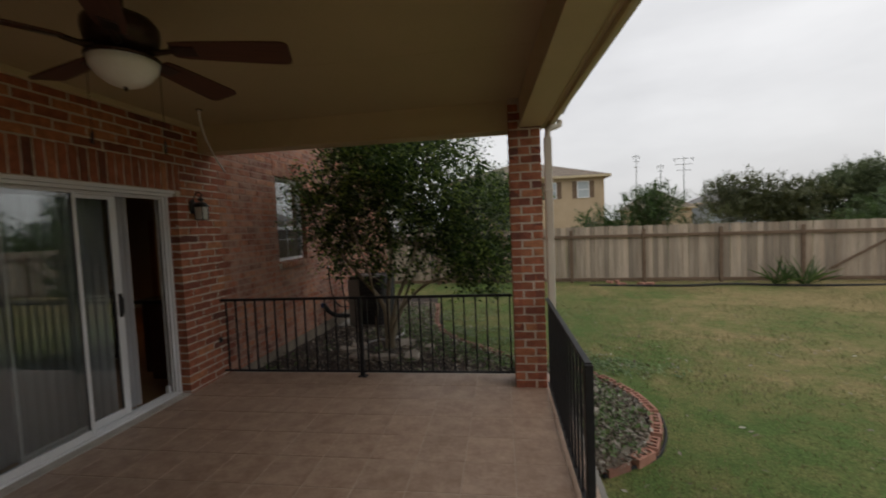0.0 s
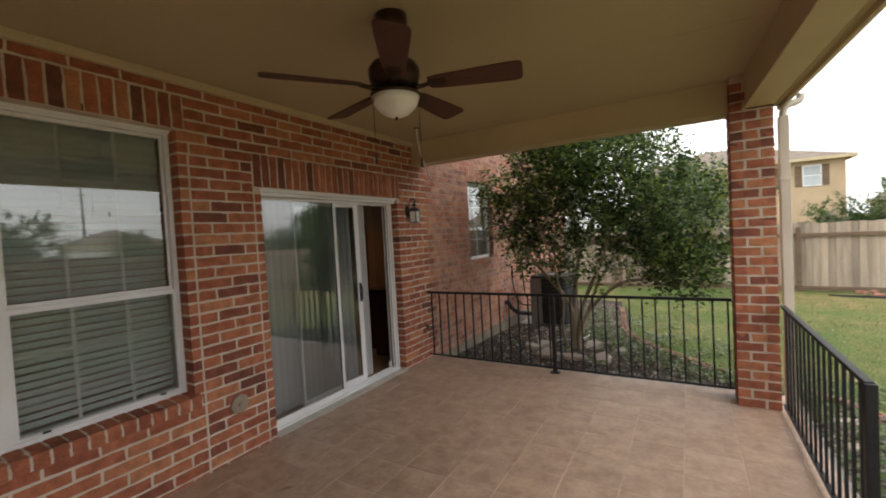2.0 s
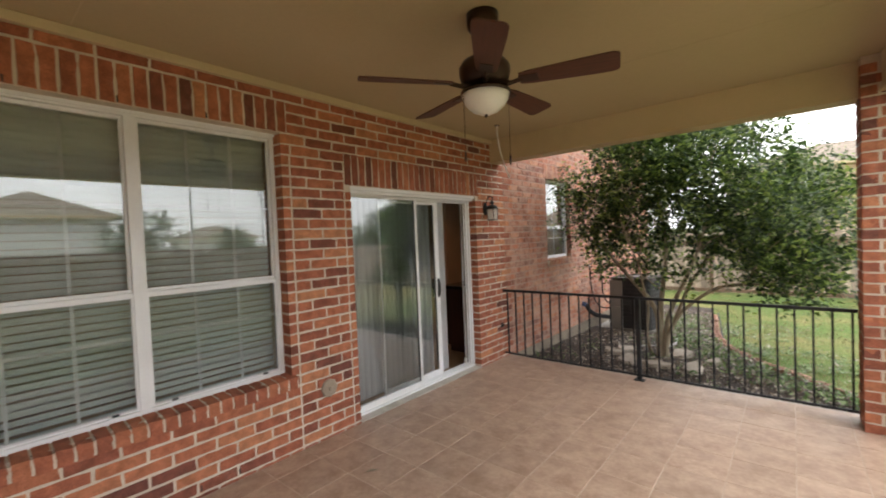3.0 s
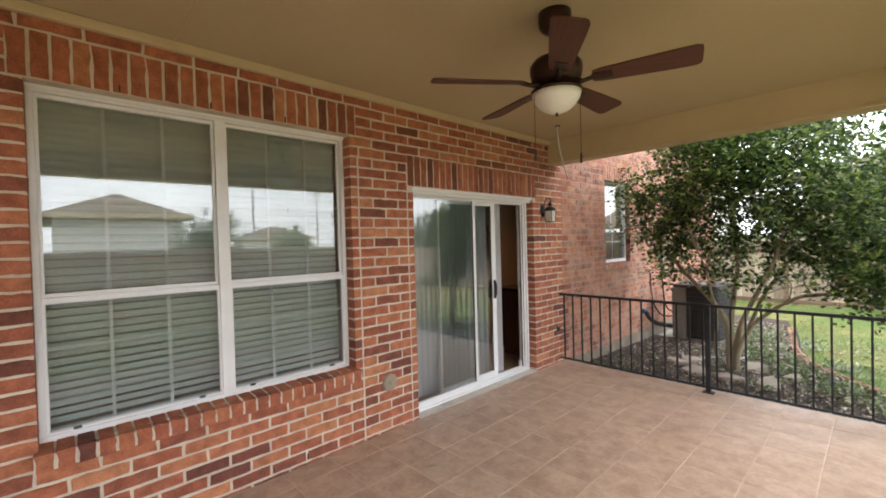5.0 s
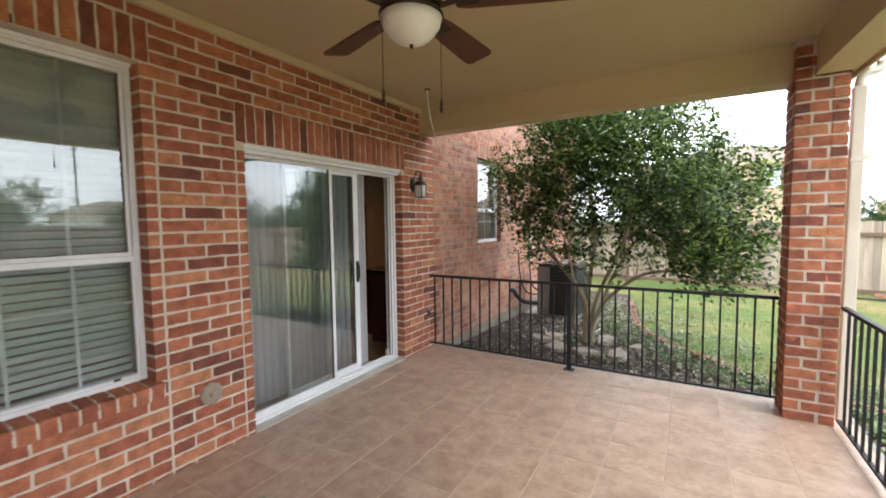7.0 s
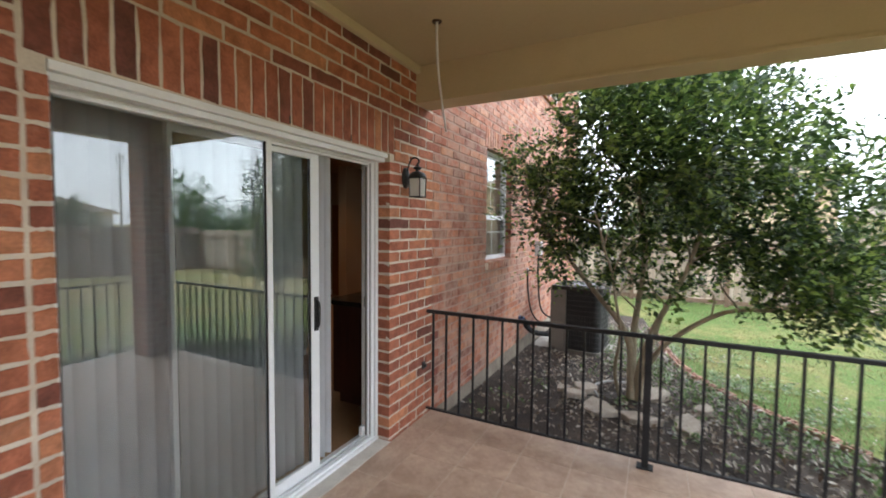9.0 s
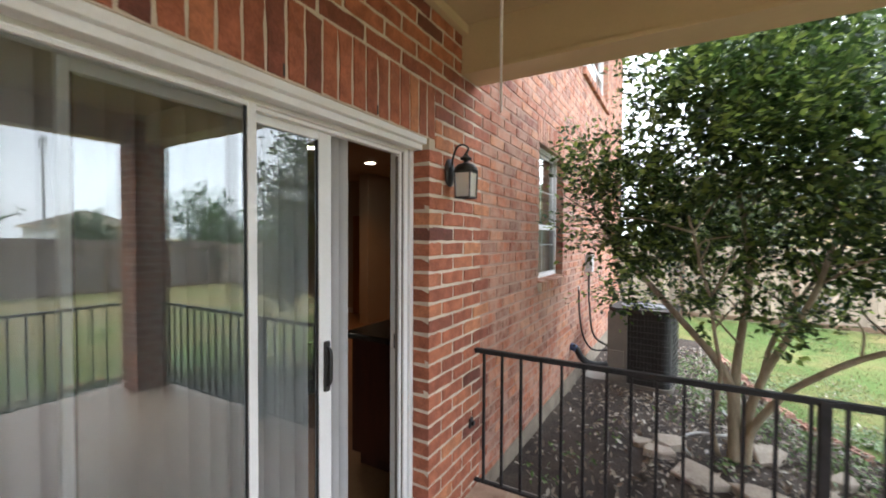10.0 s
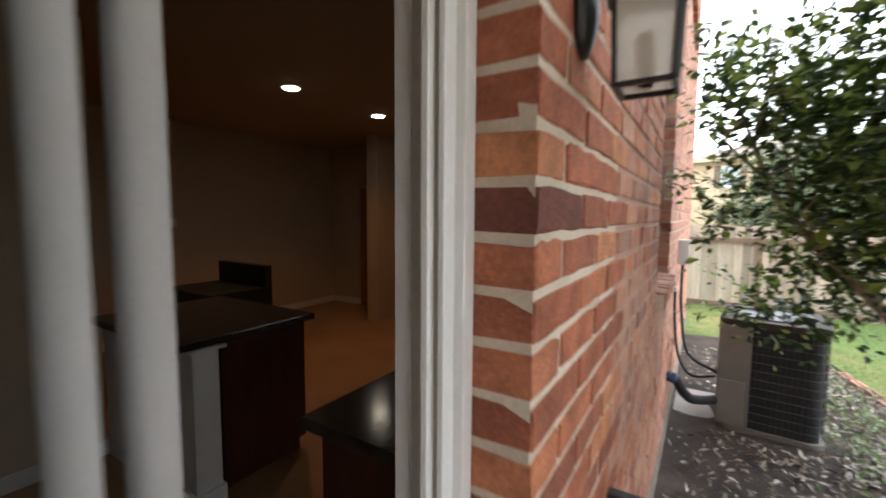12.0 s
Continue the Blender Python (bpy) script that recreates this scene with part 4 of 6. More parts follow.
part("conduit", tube(bmesh.new(), curve_points([(0.04, 0, 0.0), (0.04, 0, -0.2), (0.05, 0.0, -0.45), (0.12, -0.04, -0.85), (0.38, -0.12, -0.98)], 6), 0.013, 8), BLACK_FOAM, ebox, smooth=True)
pipe = thing("refrigerant_line", "black insulated line from the wall to the condenser", "pipe", XW, 7.05, 0.09)
part("sleeve", tube(bmesh.new(), curve_points([(-0.02, 0.02, 0.20), (0.06, 0.02, 0.19), (0.12, 0.05, 0.08), (0.20, 0.2, -0.02), (0.38, 0.5, -0.08), (0.45, 0.62, -0.02)], 6), 0.038, 10), BLACK_FOAM, pipe, smooth=True)
part("taped_end", tube(bmesh.new(), [(0.0, 0.02, 0.205), (0.07, 0.022, 0.185)], 0.043, 10), BLUE_TAPE, pipe, "blue taped sleeve end", smooth=True)
whip = thing("power_cable", "thin black cable looping from the wall to the condenser", "cable", XW, 7.44, 0.95)
part("clip", newbox(-0.005, 0.02, -0.02, 0.02, -0.02, 0.02, 0.003), GREY_BOX, whip)
part("wire", tube(bmesh.new(), curve_points([(0.01, 0, 0.0), (0.02, 0.0, -0.3), (0.06, 0.04, -0.6), (0.16, 0.12, -0.78), (0.34, 0.26, -0.80)], 6), 0.011, 8), BLACK_FOAM, whip, smooth=True)

# ---- air conditioner ----
pad = thing("condenser_pad", "pale concrete pad under the air conditioner", "concrete pad", -2.45, 7.82, -0.305)
part("slab", newbox(-0.68, 0.48, -0.50, 0.48, 0.0, 0.085, 0.012), CONCRETE, pad)
ac = thing("air_conditioner", "grey condenser unit with dark wire-grilled coil beside the house", "air conditioner", -2.42, 7.78, -0.22, -6)
AH = 0.96


def rounded(hx, hy, r, n=5):
    out = []
    for cx, cy, a0 in ((hx - r, hy - r, 0), (-hx + r, hy - r, 90), (-hx + r, -hy + r, 180), (hx - r, -hy + r, 270)):
        out += [(cx + r * math.cos(radians(a0 + 90 * k / n)), cy + r * math.sin(radians(a0 + 90 * k / n))) for k in range(n + 1)]
    return out


def prism(bm, pts, z0, z1):
    lo, hi = [bm.verts.new((x, y, z0)) for x, y in pts], [bm.verts.new((x, y, z1)) for x, y in pts]
    bm.faces.new(list(reversed(lo)))
    bm.faces.new(hi)
    for k in range(len(pts)):
        q = (k + 1) % len(pts)
        bm.faces.new((lo[k], lo[q], hi[q], hi[k]))
    return bm


part("base_pan", prism(bmesh.new(), rounded(0.355, 0.355, 0.10), 0.0, 0.06), AC_METAL, ac)
part("coil", prism(bmesh.new(), rounded(0.325, 0.325, 0.09), 0.06, AH - 0.05), AC_DARK, ac, "dark finned coil")
bm = bmesh.new()
prism(bm, rounded(0.36, 0.36, 0.10), AH - 0.05, AH)
part("top_cover", bm, surf("weathered_top_cover", (0.035, 0.030, 0.026), (0.075, 0.065, 0.055), 0.97, 5, 60, 0.1), ac, "darker weathered fan cover")
lathe_top = lathe(bmesh.new(), [(0.27, AH), (0.27, AH + 0.012), (0.25, AH + 0.012), (0.25, AH + 0.002)], 28)
part("fan_ring", lathe_top, AC_GRILLE, ac)
part("service_panel", newbox(-0.353, -0.13, -0.355, -0.33, 0.06, AH - 0.05, 0.004), AC_METAL, ac, "grey service panel")
part("side_panel", newbox(-0.356, -0.33, -0.33, 0.10, 0.06, AH - 0.05, 0.004), AC_METAL, ac)
part("access_cover", newbox(-0.34, -0.16, -0.362, -0.352, 0.07, 0.44, 0.003), surf("grey_brown_cover", (0.20, 0.18, 0.16), (0.25, 0.23, 0.2), 0.5, 4, 60, 0.05), ac, "darker grey wiring cover")
grid_pts = rounded(0.345, 0.345, 0.10, 6)
bm = bmesh.new()
for k in range(len(grid_pts)):
    (ax, ay), (bx, by) = grid_pts[k], grid_pts[(k + 1) % len(grid_pts)]
    n = max(1, int(math.hypot(bx - ax, by - ay) / 0.035))
    for q in range(n):
        px, py = ax + (bx - ax) * q / n, ay + (by - ay) * q / n
        if not (py < -0.32 and px < -0.12):
            tube(bm, [(px, py, 0.06), (px, py, AH - 0.05)], 0.0018, 4)
for k in range(1, 12):
    z = 0.06 + (AH - 0.11) * k / 12
    pts = [(x * 1.01, y * 1.01, z) for x, y in grid_pts]
    tube(bm, pts + pts[:1], 0.0032, 4)
part("wire_grille", bm, AC_GRILLE, ac, "grey wire guard over the coil")

# ---- ground ----
xs = sorted({-900, -300, -100, -40, -20, -9.5} | {round(-9 + 0.5 * k, 2) for k in range(50)} | {18, 22, 30, 45, 80, 300, 900})
ysg = sorted({-900, -300, -100, -40, -20, -10} | {round(-8 + 0.5 * k, 2) for k in range(50)} | {20, 25, 32, 45, 80, 300, 900})
bm = bmesh.new()
grid = [[bm.verts.new((x, y, ground_z(x, y) + (0.018 * noise.noise((x * 0.7, y * 0.7, 0)) if abs(x) < 20 and abs(y) < 20 else 0))) for x in xs] for y in ysg]
for j in range(len(ysg) - 1):
    for i in range(len(xs) - 1):
        bm.faces.new((grid[j][i], grid[j][i + 1], grid[j + 1][i + 1], grid[j + 1][i]))
ground = tagged(obj("ground", bm, LAWN, True), "patchy green and straw-coloured lawn", "lawn", kind="structure")

# planting bed beside the house, edged by a curve of bricks
EDGE = curve_points([(-1.66, 10.9, 0), (-1.40, 9.2, 0), (-1.16, 7.6, 0), (-0.71, 6.56, 0), (0.10, 5.57, 0), (0.95, 4.94, 0), (1.33, 4.05, 0), (1.12, 3.28, 0), (0.62, 2.93, 0)], 12)
bm = bmesh.new()
rows_ = []
for p in EDGE:
    xi = XW + 0.01 if p.y > 4.53 else 0.605
    row = []
    for k in range(13):
        t = k / 12
        x = xi + (p.x - xi) * t
        hump = 0.02 * math.sin(math.pi * min(max(t, 0.04), 0.96)) + 0.02 * noise.noise((x * 2.2, p.y * 2.2, 3))
        row.append(bm.verts.new((x, p.y, ground_z(x, p.y) + 0.015 + hump)))
    rows_.append(row)
for a, b in zip(rows_, rows_[1:]):
    for k in range(12):
        bm.faces.new((a[k], b[k], b[k + 1], a[k + 1]))
bed = tagged(obj("planting_bed", bm, MULCH, True), "dark mulched planting bed littered with fallen leaves", "planting bed", kind="structure")


def scatter_leaves(count, place, size, seed, tilt=0.5):
    """Loose pointed leaves, each of its own; place gives a position."""
    rng = random.Random(seed)
    verts, faces = [], []
    for _ in range(count):
        p = place(rng)
        if p is None:
            continue
        s = size * rng.uniform(0.6, 1.3)
        rot = Euler((rng.gauss(0, tilt), rng.gauss(0, tilt), rng.uniform(0, 6.28))).to_matrix()
        q = len(verts)
        for c in ((-1, 0, 0), (-0.2, -0.42, 0.12), (0.45, -0.3, 0.1), (1, 0, 0), (0.45, 0.3, 0.1), (-0.2, 0.42, 0.12)):
            verts.append(tuple(Vector(p) + rot @ (Vector(c) * s * 0.5)))
        faces += [(q, q + 1, q + 2, q + 3), (q, q + 3, q + 4, q + 5)]
    me = bpy.data.meshes.new("leaves")
    me.from_pydata(verts, [], faces)
    return me


def in_bed(rng):
    i = rng.randrange(6, len(EDGE) - 1)
    p = EDGE[i]
    xi = XW + 0.02 if p.y > 4.53 else 0.62
    x, y = xi + (p.x - 0.05 - xi) * rng.random() ** 0.6, p.y + rng.uniform(-0.08, 0.08)
    if y < 4.54 and x < 0.63:
        return None
    if -3.05 < x < -2.0 and 7.3 < y < 8.3:
        return None
    return x, y, ground_z(x, y) + 0.052 + 0.02 * rng.random()


me = scatter_leaves(7500, in_bed, 0.055, 5)
me.materials.append(LITTER)
tagged(new("fallen_leaves", me), "pale and brown fallen leaves scattered over the mulch", "leaf litter", kind="stuff")


def lawn_spot(rng):
    x, y = rng.uniform(-1.5, 4.5), rng.uniform(1.5, 9.5)
    k = min(range(0, len(EDGE), 3), key=lambda i: (EDGE[i].x - x) ** 2 + (EDGE[i].y - y) ** 2)
    if x < 0.66 and y < 4.6 or x < EDGE[k].x + 0.04:
        return None
    return x, y, ground_z(x, y) + 0.02


me = scatter_leaves(420, lawn_spot, 0.05, 8, 0.3)
me.materials.append(LITTER)
tagged(new("fallen_leaves", me), "a few dry leaves scattered on the lawn", "leaf litter", kind="stuff")

# grass blades where the lawn is near
rng = random.Random(11)
verts, faces = [], []
for _ in range(60000):
    x = -2.0 + 11.0 * rng.random() ** 1.3
    y = rng.uniform(0.5, 12.5)
    k = min(range(0, len(EDGE), 4), key=lambda i: (EDGE[i].x - x) ** 2 + (EDGE[i].y - y) ** 2)
    if x < 0.63 and y < 4.6 or (y > 2.9 and x < EDGE[k].x + 0.03):
        continue
    dens = noise.noise((x * 0.9, y * 0.9, 0)) + 0.5 * noise.noise((x * 3, y * 3, 5))
    if dens < -0.25 and rng.random() < 0.8:
        continue
    h = rng.uniform(0.012, 0.034)
    a, lean = rng.uniform(0, 6.28), rng.uniform(0.2, 1.2) * h
    z = ground_z(x, y) + 0.004
    w = 0.006
    q = len(verts)
    c, s = math.cos(a), math.sin(a)
    verts += [(x - w * s, y + w * c, z - 0.01), (x + w * s, y - w * c, z - 0.01), (x + c * lean, y + s * lean, z + h)]
    faces.append((q, q + 1, q + 2))
me = bpy.data.meshes.new("grass")
me.from_pydata(verts, [], faces)
me.materials.append(GRASS_LEAF)
tagged(new("grass", me), "short sparse green and yellowed grass blades", "grass", kind="stuff")


# brick edging: cored bricks laid flat round the curve
def cored_brick(length, width, height):
    bm = bmesh.new()
    box(bm, -length / 2, length / 2, -width / 2, width / 2, 0, height * 0.55)
    e = 0.018
    box(bm, -length / 2, length / 2, -width / 2, -width / 2 + e, height * 0.55, height)
    box(bm, -length / 2, length / 2, width / 2 - e, width / 2, height * 0.55, height)
    for k in range(4):
        c = -length / 2 + e / 2 + (length - e) * k / 3
        box(bm, c - e / 2, c + e / 2, -width / 2 + e, width / 2 - e, height * 0.55, height)
    return bm


edging = thing("brick_edging", "curved edging of red cored bricks round the planting bed", "garden edging")
first_e, dirty, run, n_e = None, None, 0.0, 0
for a, b in zip(EDGE[6:], EDGE[7:]):
    run += (b - a).length
    if run >= 0.205 and n_e < 110:
        run = 0.0
        n_e += 1
        if first_e is None:
            first_e = o = part("brick", cored_brick(0.195, 0.085, 0.075), PAVER, edging)
            clean = o.data
        else:
            o = first_e.copy()
            scene.collection.objects.link(o)
        if b.y > 4.75:
            if dirty is None:
                dirty = o.data.copy()
                dirty.materials.clear()
                dirty.materials.append(PAVER_DIRTY)
            o.data = dirty
        else:
            o.data = clean
        d = b - a
        tilt = random.uniform(-4, 4)
        o.matrix_basis = pose(b.x, b.y, ground_z(b.x, b.y) - 0.012 + random.uniform(-0.008, 0.008), tilt, random.uniform(-3, 3), math.degrees(math.atan2(d.y, d.x)) + random.uniform(-4, 4))
trench = bmesh.new()
tube(trench, [(p.x + 0.075, p.y + 0.02, ground_z(p.x, p.y) + 0.006) for p in EDGE[4:]], 0.014, 6)
tagged(obj("garden_border", trench, BLACK_FOAM, True), "black plastic border strip beside the edging bricks", "garden border", kind="structure")


# rocks round the tree
def rock(x, y, sx, sy, sz, rz, seed, label):
    """A broken limestone slab: uneven outline, rough sides, flat top."""
    g = random.Random(seed)
    n = 6
    ang = sorted((k + g.uniform(-0.33, 0.33)) * 2 * math.pi / n for k in range(n))
    rad = [g.uniform(0.62, 1.22) for _ in range(n)]
    bm = bmesh.new()
    rings = []
    for z, f in ((-0.9, 0.90), (0.0, 1.0), (0.66, 0.98), (0.78, 0.91)):
        ring = []
        for a, r in zip(ang, rad):
            q = r * f * g.uniform(0.94, 1.06)
            px, py = q * math.cos(a), q * math.sin(a)
            ring.append(bm.verts.new((px * sx, py * sy, (z + 0.16 * px + g.uniform(-0.08, 0.08)) * sz)))
        rings.append(ring)
    for a, b in zip(rings, rings[1:]):
        for k in range(n):
            bm.faces.new((a[k], a[(k + 1) % n], b[(k + 1) % n], b[k]))
    mid = bm.verts.new((0, 0, 0.80 * sz))
    for k in range(n):
        bm.faces.new((rings[-1][k], rings[-1][(k + 1) % n], mid))
    bm.faces.new(list(reversed(rings[0])))
    o = obj("rock", bm, ROCK)
    o.matrix_basis = pose(x, y, ground_z(x, y) + 0.03 + 0.15 * sz, g.uniform(-7, 7), g.uniform(-7, 7), rz)
    return tagged(o, label, "rock", group="stones round the tree")


rock(-1.91, 5.48, 0.23, 0.15, 0.055, 118, 1, "large flat pale limestone slab on the mulch")
rock(-1.56, 5.42, 0.20, 0.09, 0.065, -8, 2, "long pale limestone rock beside the trunk")
rock(-1.18, 5.47, 0.17, 0.14, 0.075, 30, 3, "rounded tan limestone rock in the bed")
rock(-2.19, 5.74, 0.12, 0.09, 0.07, 0, 4, "small pale rock at the edge of the tree ring")
rock(-2.07, 5.98, 0.16, 0.10, 0.075, 20, 5, "pale rock behind the flat slab")
rock(-1.42, 6.10, 0.15, 0.11, 0.08, 70, 6, "half-buried rock behind the trunk")
rock(-1.02, 5.95, 0.13, 0.11, 0.06, 40, 7, "low brown rock by the edging")
rock(-2.31, 5.88, 0.08, 0.07, 0.05, 40, 8, "small stone half sunk in mulch")
rock(0.86, 4.30, 0.09, 0.07, 0.07, 10, 9, "small white stone in the corner bed")
rock(0.80, 3.85, 0.07, 0.06, 0.05, 50, 10, "small white stone in the corner bed")
rock(0.86, 3.25, 0.08, 0.05, 0.05, 80, 11, "white stone beside the edging bricks")


WEEDS = [(-2.75, 5.35), (-2.55, 5.9), (-2.1, 6.6), (-1.7, 5.75), (-0.7, 5.5), (-0.3, 5.2), (-1.3, 6.9), (-2.85, 4.9), (0.95, 4.5), (0.8, 4.0), (1.05, 3.8), (0.85, 3.5),
         (0.3, 4.95), (-0.9, 4.9), (0.75, 4.25), (1.1, 4.2), (0.7, 3.7), (0.95, 3.3), (1.15, 3.6), (-0.2, 4.85), (-1.2, 5.2), (-0.5, 5.9), (-1.0, 6.4), (-1.9, 7.0), (-1.6, 8.2)]


def weed_spot(rng):
    x, y = rng.choice(WEEDS)
    if rng.random() < 0.85:
        p = EDGE[rng.randrange(10, len(EDGE) - 4)]
        x, y = p.x - 0.15 - 0.75 * rng.random() * (1.0 if p.y > 5 else 0.5), p.y
        if x < 0.66 and y < 4.56:
            return None
    if y < 4.3 and rng.random() < 0.45:
        return None
    x, y = x + rng.gauss(0, 0.09), y + rng.gauss(0, 0.09)
    if x < 0.64 and y < 4.56:
        return None
    return x, y, ground_z(x, y) + 0.05 + abs(rng.gauss(0, 0.04))


me = scatter_leaves(4600, weed_spot, 0.050, 40, 0.6)
me.materials.append(WEED)
tagged(new("weeds", me), "low green weeds growing through the planting bed", "weeds", kind="stuff")


def verge_spot(rng):
    p = EDGE[rng.randrange(14, 62)]
    x, y = p.x + 0.10 + 1.1 * rng.random() ** 1.8, p.y + rng.uniform(-0.1, 0.5)
    if noise.noise((x * 2.4, y * 2.4, 7)) < -0.05:
        return None
    return x, y, ground_z(x, y) + 0.012 + 0.02 * rng.random()


me = scatter_leaves(4200, verge_spot, 0.048, 43, 0.35)
me.materials.append(WEED)
tagged(new("weeds", me), "broad-leaved green weeds in the lawn beside the edging", "weeds", kind="stuff")
me = scatter_leaves(520, verge_spot, 0.050, 44, 0.35)
me.materials.append(LITTER)
tagged(new("fallen_leaves", me), "pale fallen leaves on the lawn beside the edging", "leaf litter", kind="stuff")
hose = thing("drip_hose", "pale thin hose lying on the mulch", "hose", -1.9, 6.2, ground_z(-1.9, 6.2) + 0.06)
part("tube", tube(bmesh.new(), curve_points([(-0.05, -0.35, 0.0), (-0.12, -0.15, 0.02), (0.0, 0.05, 0.03), (0.22, 0.15, 0.02), (0.30, 0.45, 0.01), (0.25, 0.8, 0.0)], 6), 0.011, 8), GREY_BOX, hose, smooth=True)


# ---- trees ----
def limb(bm, pts, r0, r1, seg=8):
    c = curve_points(pts, 5)
    n = len(c) - 1
    wob = [p + Vector((noise.noise(p * 3) * 0.015, noise.noise(p * 3 + Vector((9, 0, 0))) * 0.015, 0)) for p in c]
    tube(bm, wob, [r0 + (r1 - r0) * k / n for k in range(n + 1)], seg)
    return wob


tree = thing("tree", "small multi-stemmed evergreen tree with pale bark in the mulched bed", "tree", -1.65, 5.98, ground_z(-1.65, 5.98) + 0.03)
STEMS = [
    [(0, 0, -0.05), (-0.01, 0.01, 0.32), (-0.07, 0.03, 0.66), (-0.45, 0.05, 1.15), (-0.95, 0.05, 1.75), (-1.15, 0.0, 2.2)],
    [(0.02, 0.02, -0.05), (0.0, 0.05, 0.4), (0.02, 0.08, 0.9), (0.08, 0.1, 1.5), (0.0, 0.15, 2.2), (-0.1, 0.2, 2.9)],
    [(0.05, 0.0, -0.05), (0.08, -0.01, 0.38), (0.20, -0.04, 0.8), (0.42, -0.05, 1.3), (0.60, 0.0, 2.0), (0.65, 0.1, 2.8)],
    [(0.06, -0.02, -0.05), (0.11, -0.05, 0.30), (0.30, -0.18, 0.66), (0.72, -0.30, 1.02), (1.20, -0.36, 1.10), (1.65, -0.3, 1.30)],
    [(0.05, 0.05, 0.1), (0.16, 0.2, 0.5), (0.35, 0.42, 1.05), (0.75, 0.55, 1.7), (1.10, 0.6, 2.3)],
    [(-0.1, 0.02, 0.0), (-0.16, -0.05, 0.3), (-0.12, -0.12, 0.7), (-0.2, -0.25, 1.3), (-0.35, -0.45, 1.9)],
]
bm = bmesh.new()
rng = random.Random(3)
for k, s in enumerate(STEMS):
    line = limb(bm, s, 0.050 - 0.005 * k if k < 5 else 0.022, 0.009, 9)
    for j in range(len(line) // 3, len(line), 2):
        p = line[j]
        for _ in range(2 if p.z > 1.35 else 0 if p.z < 0.85 else 1):
            d = Vector((rng.gauss(0, 1), rng.gauss(0, 1), rng.uniform(0.2, 1.2))).normalized() * rng.uniform(0.35, 0.8)
            limb(bm, [p, p + d * 0.5 + Vector((rng.gauss(0, 0.05), 0, 0.06)), p + d], 0.010, 0.003, 5)
part("trunk", bm, BARK, tree, "smooth tan branching stems", smooth=True)


def crown_mesh(blobs, count, size, seed, cull=None, spray=5.5):
    """Leaves in clusters through uneven masses, thick towards the outside."""
    rng = random.Random(seed)
    total = sum((b[3] * b[4] * b[5]) ** 0.8 for b in blobs)
    verts, faces = [], []
    for cx, cy, cz, rx, ry, rz in blobs:
        clusters = int(count * (rx * ry * rz) ** 0.8 / total / 22) + 1
        for _ in range(clusters):
            d = Vector((rng.gauss(0, 1), rng.gauss(0, 1), rng.gauss(0, 1))).normalized()
            f = rng.random() ** 0.42 * (1 + 0.45 * noise.noise(d * 2.6 + Vector((seed, cx, cz))))
            c = Vector((cx + d.x * rx * f, cy + d.y * ry * f, cz + d.z * rz * f))
            if cull and cull(c):
                continue
            way = (d * 0.9 + Vector((rng.gauss(0, 0.55), rng.gauss(0, 0.55), rng.gauss(0.15, 0.4)))).normalized()
            side = way.cross(Vector((rng.gauss(0, 0.25), rng.gauss(0, 0.25), 1))).normalized()
            top = side.cross(way)
            for j in range(22):
                t = (j / 21) ** 0.9
                s = size * rng.uniform(0.7, 1.3) * (1.0 - 0.25 * t)
                lean = side * (1 if j % 2 else -1) * rng.uniform(0.4, 1.1) + way * rng.uniform(0.3, 0.9) + top * rng.gauss(0.05, 0.35)
                lean.normalize()
                wide = lean.cross(top + side * rng.gauss(0, 0.4)).normalized()
                fold = wide.cross(lean) * s * 0.09
                p = c + way * (t - 0.35) * size * spray + Vector((rng.gauss(0, 1), rng.gauss(0, 1), rng.gauss(0, 1))) * size * 0.35
                q = len(verts)
                mid = p + lean * s * 0.5
                for v in (p, mid - wide * s * 0.27 + fold, p + lean * s, mid + wide * s * 0.27 + fold):
                    verts.append(tuple(v))
                faces += [(q, q + 1, q + 2), (q, q + 2, q + 3)]
    me = bpy.data.meshes.new("crown")
    me.from_pydata(verts, [], faces)
    return me


def crown_part(parent, me, material, label=""):
    me.materials.append(material)
    o = new("crown", me)
    o.parent = parent
    if label:
        o["label"] = label
    return o


BLOBS = [(-0.75, 0.0, 1.95, 0.62, 0.62, 0.48), (-0.15, -0.05, 2.35, 0.78, 0.75, 0.60), (0.65, 0.0, 2.35, 0.80, 0.80, 0.62), (1.36, 0.05, 1.90, 0.68, 0.7, 0.58),
         (0.45, 0.35, 1.80, 0.60, 0.5, 0.30), (1.30, -0.35, 1.28, 0.50, 0.45, 0.36), (0.35, 0.2, 2.95, 0.85, 0.7, 0.50), (-0.95, 0.2, 2.35, 0.35, 0.4, 0.30),
         (-0.95, 0.55, 1.22, 0.30, 0.35, 0.14), (-0.45, 0.5, 1.45, 0.45, 0.4, 0.25), (1.85, 0.1, 2.05, 0.24, 0.25, 0.16), (0.9, 0.55, 2.95, 0.5, 0.5, 0.35),
         (-0.28, -0.1, 2.98, 0.50, 0.55, 0.38), (0.15, 0.0, 3.25, 0.55, 0.55, 0.34),
         (0.55, -0.75, 2.45, 0.60, 0.45, 0.45), (-0.1, -0.6, 2.75, 0.55, 0.45, 0.35), (1.55, -0.25, 1.05, 0.30, 0.32, 0.22), (1.0, 0.3, 1.40, 0.6, 0.5, 0.28), (1.72, 0.05, 1.35, 0.36, 0.4, 0.34), (-0.55, -0.2, 1.75, 0.5, 0.4, 0.3)]
g = random.Random(9)
SPRIGS = []
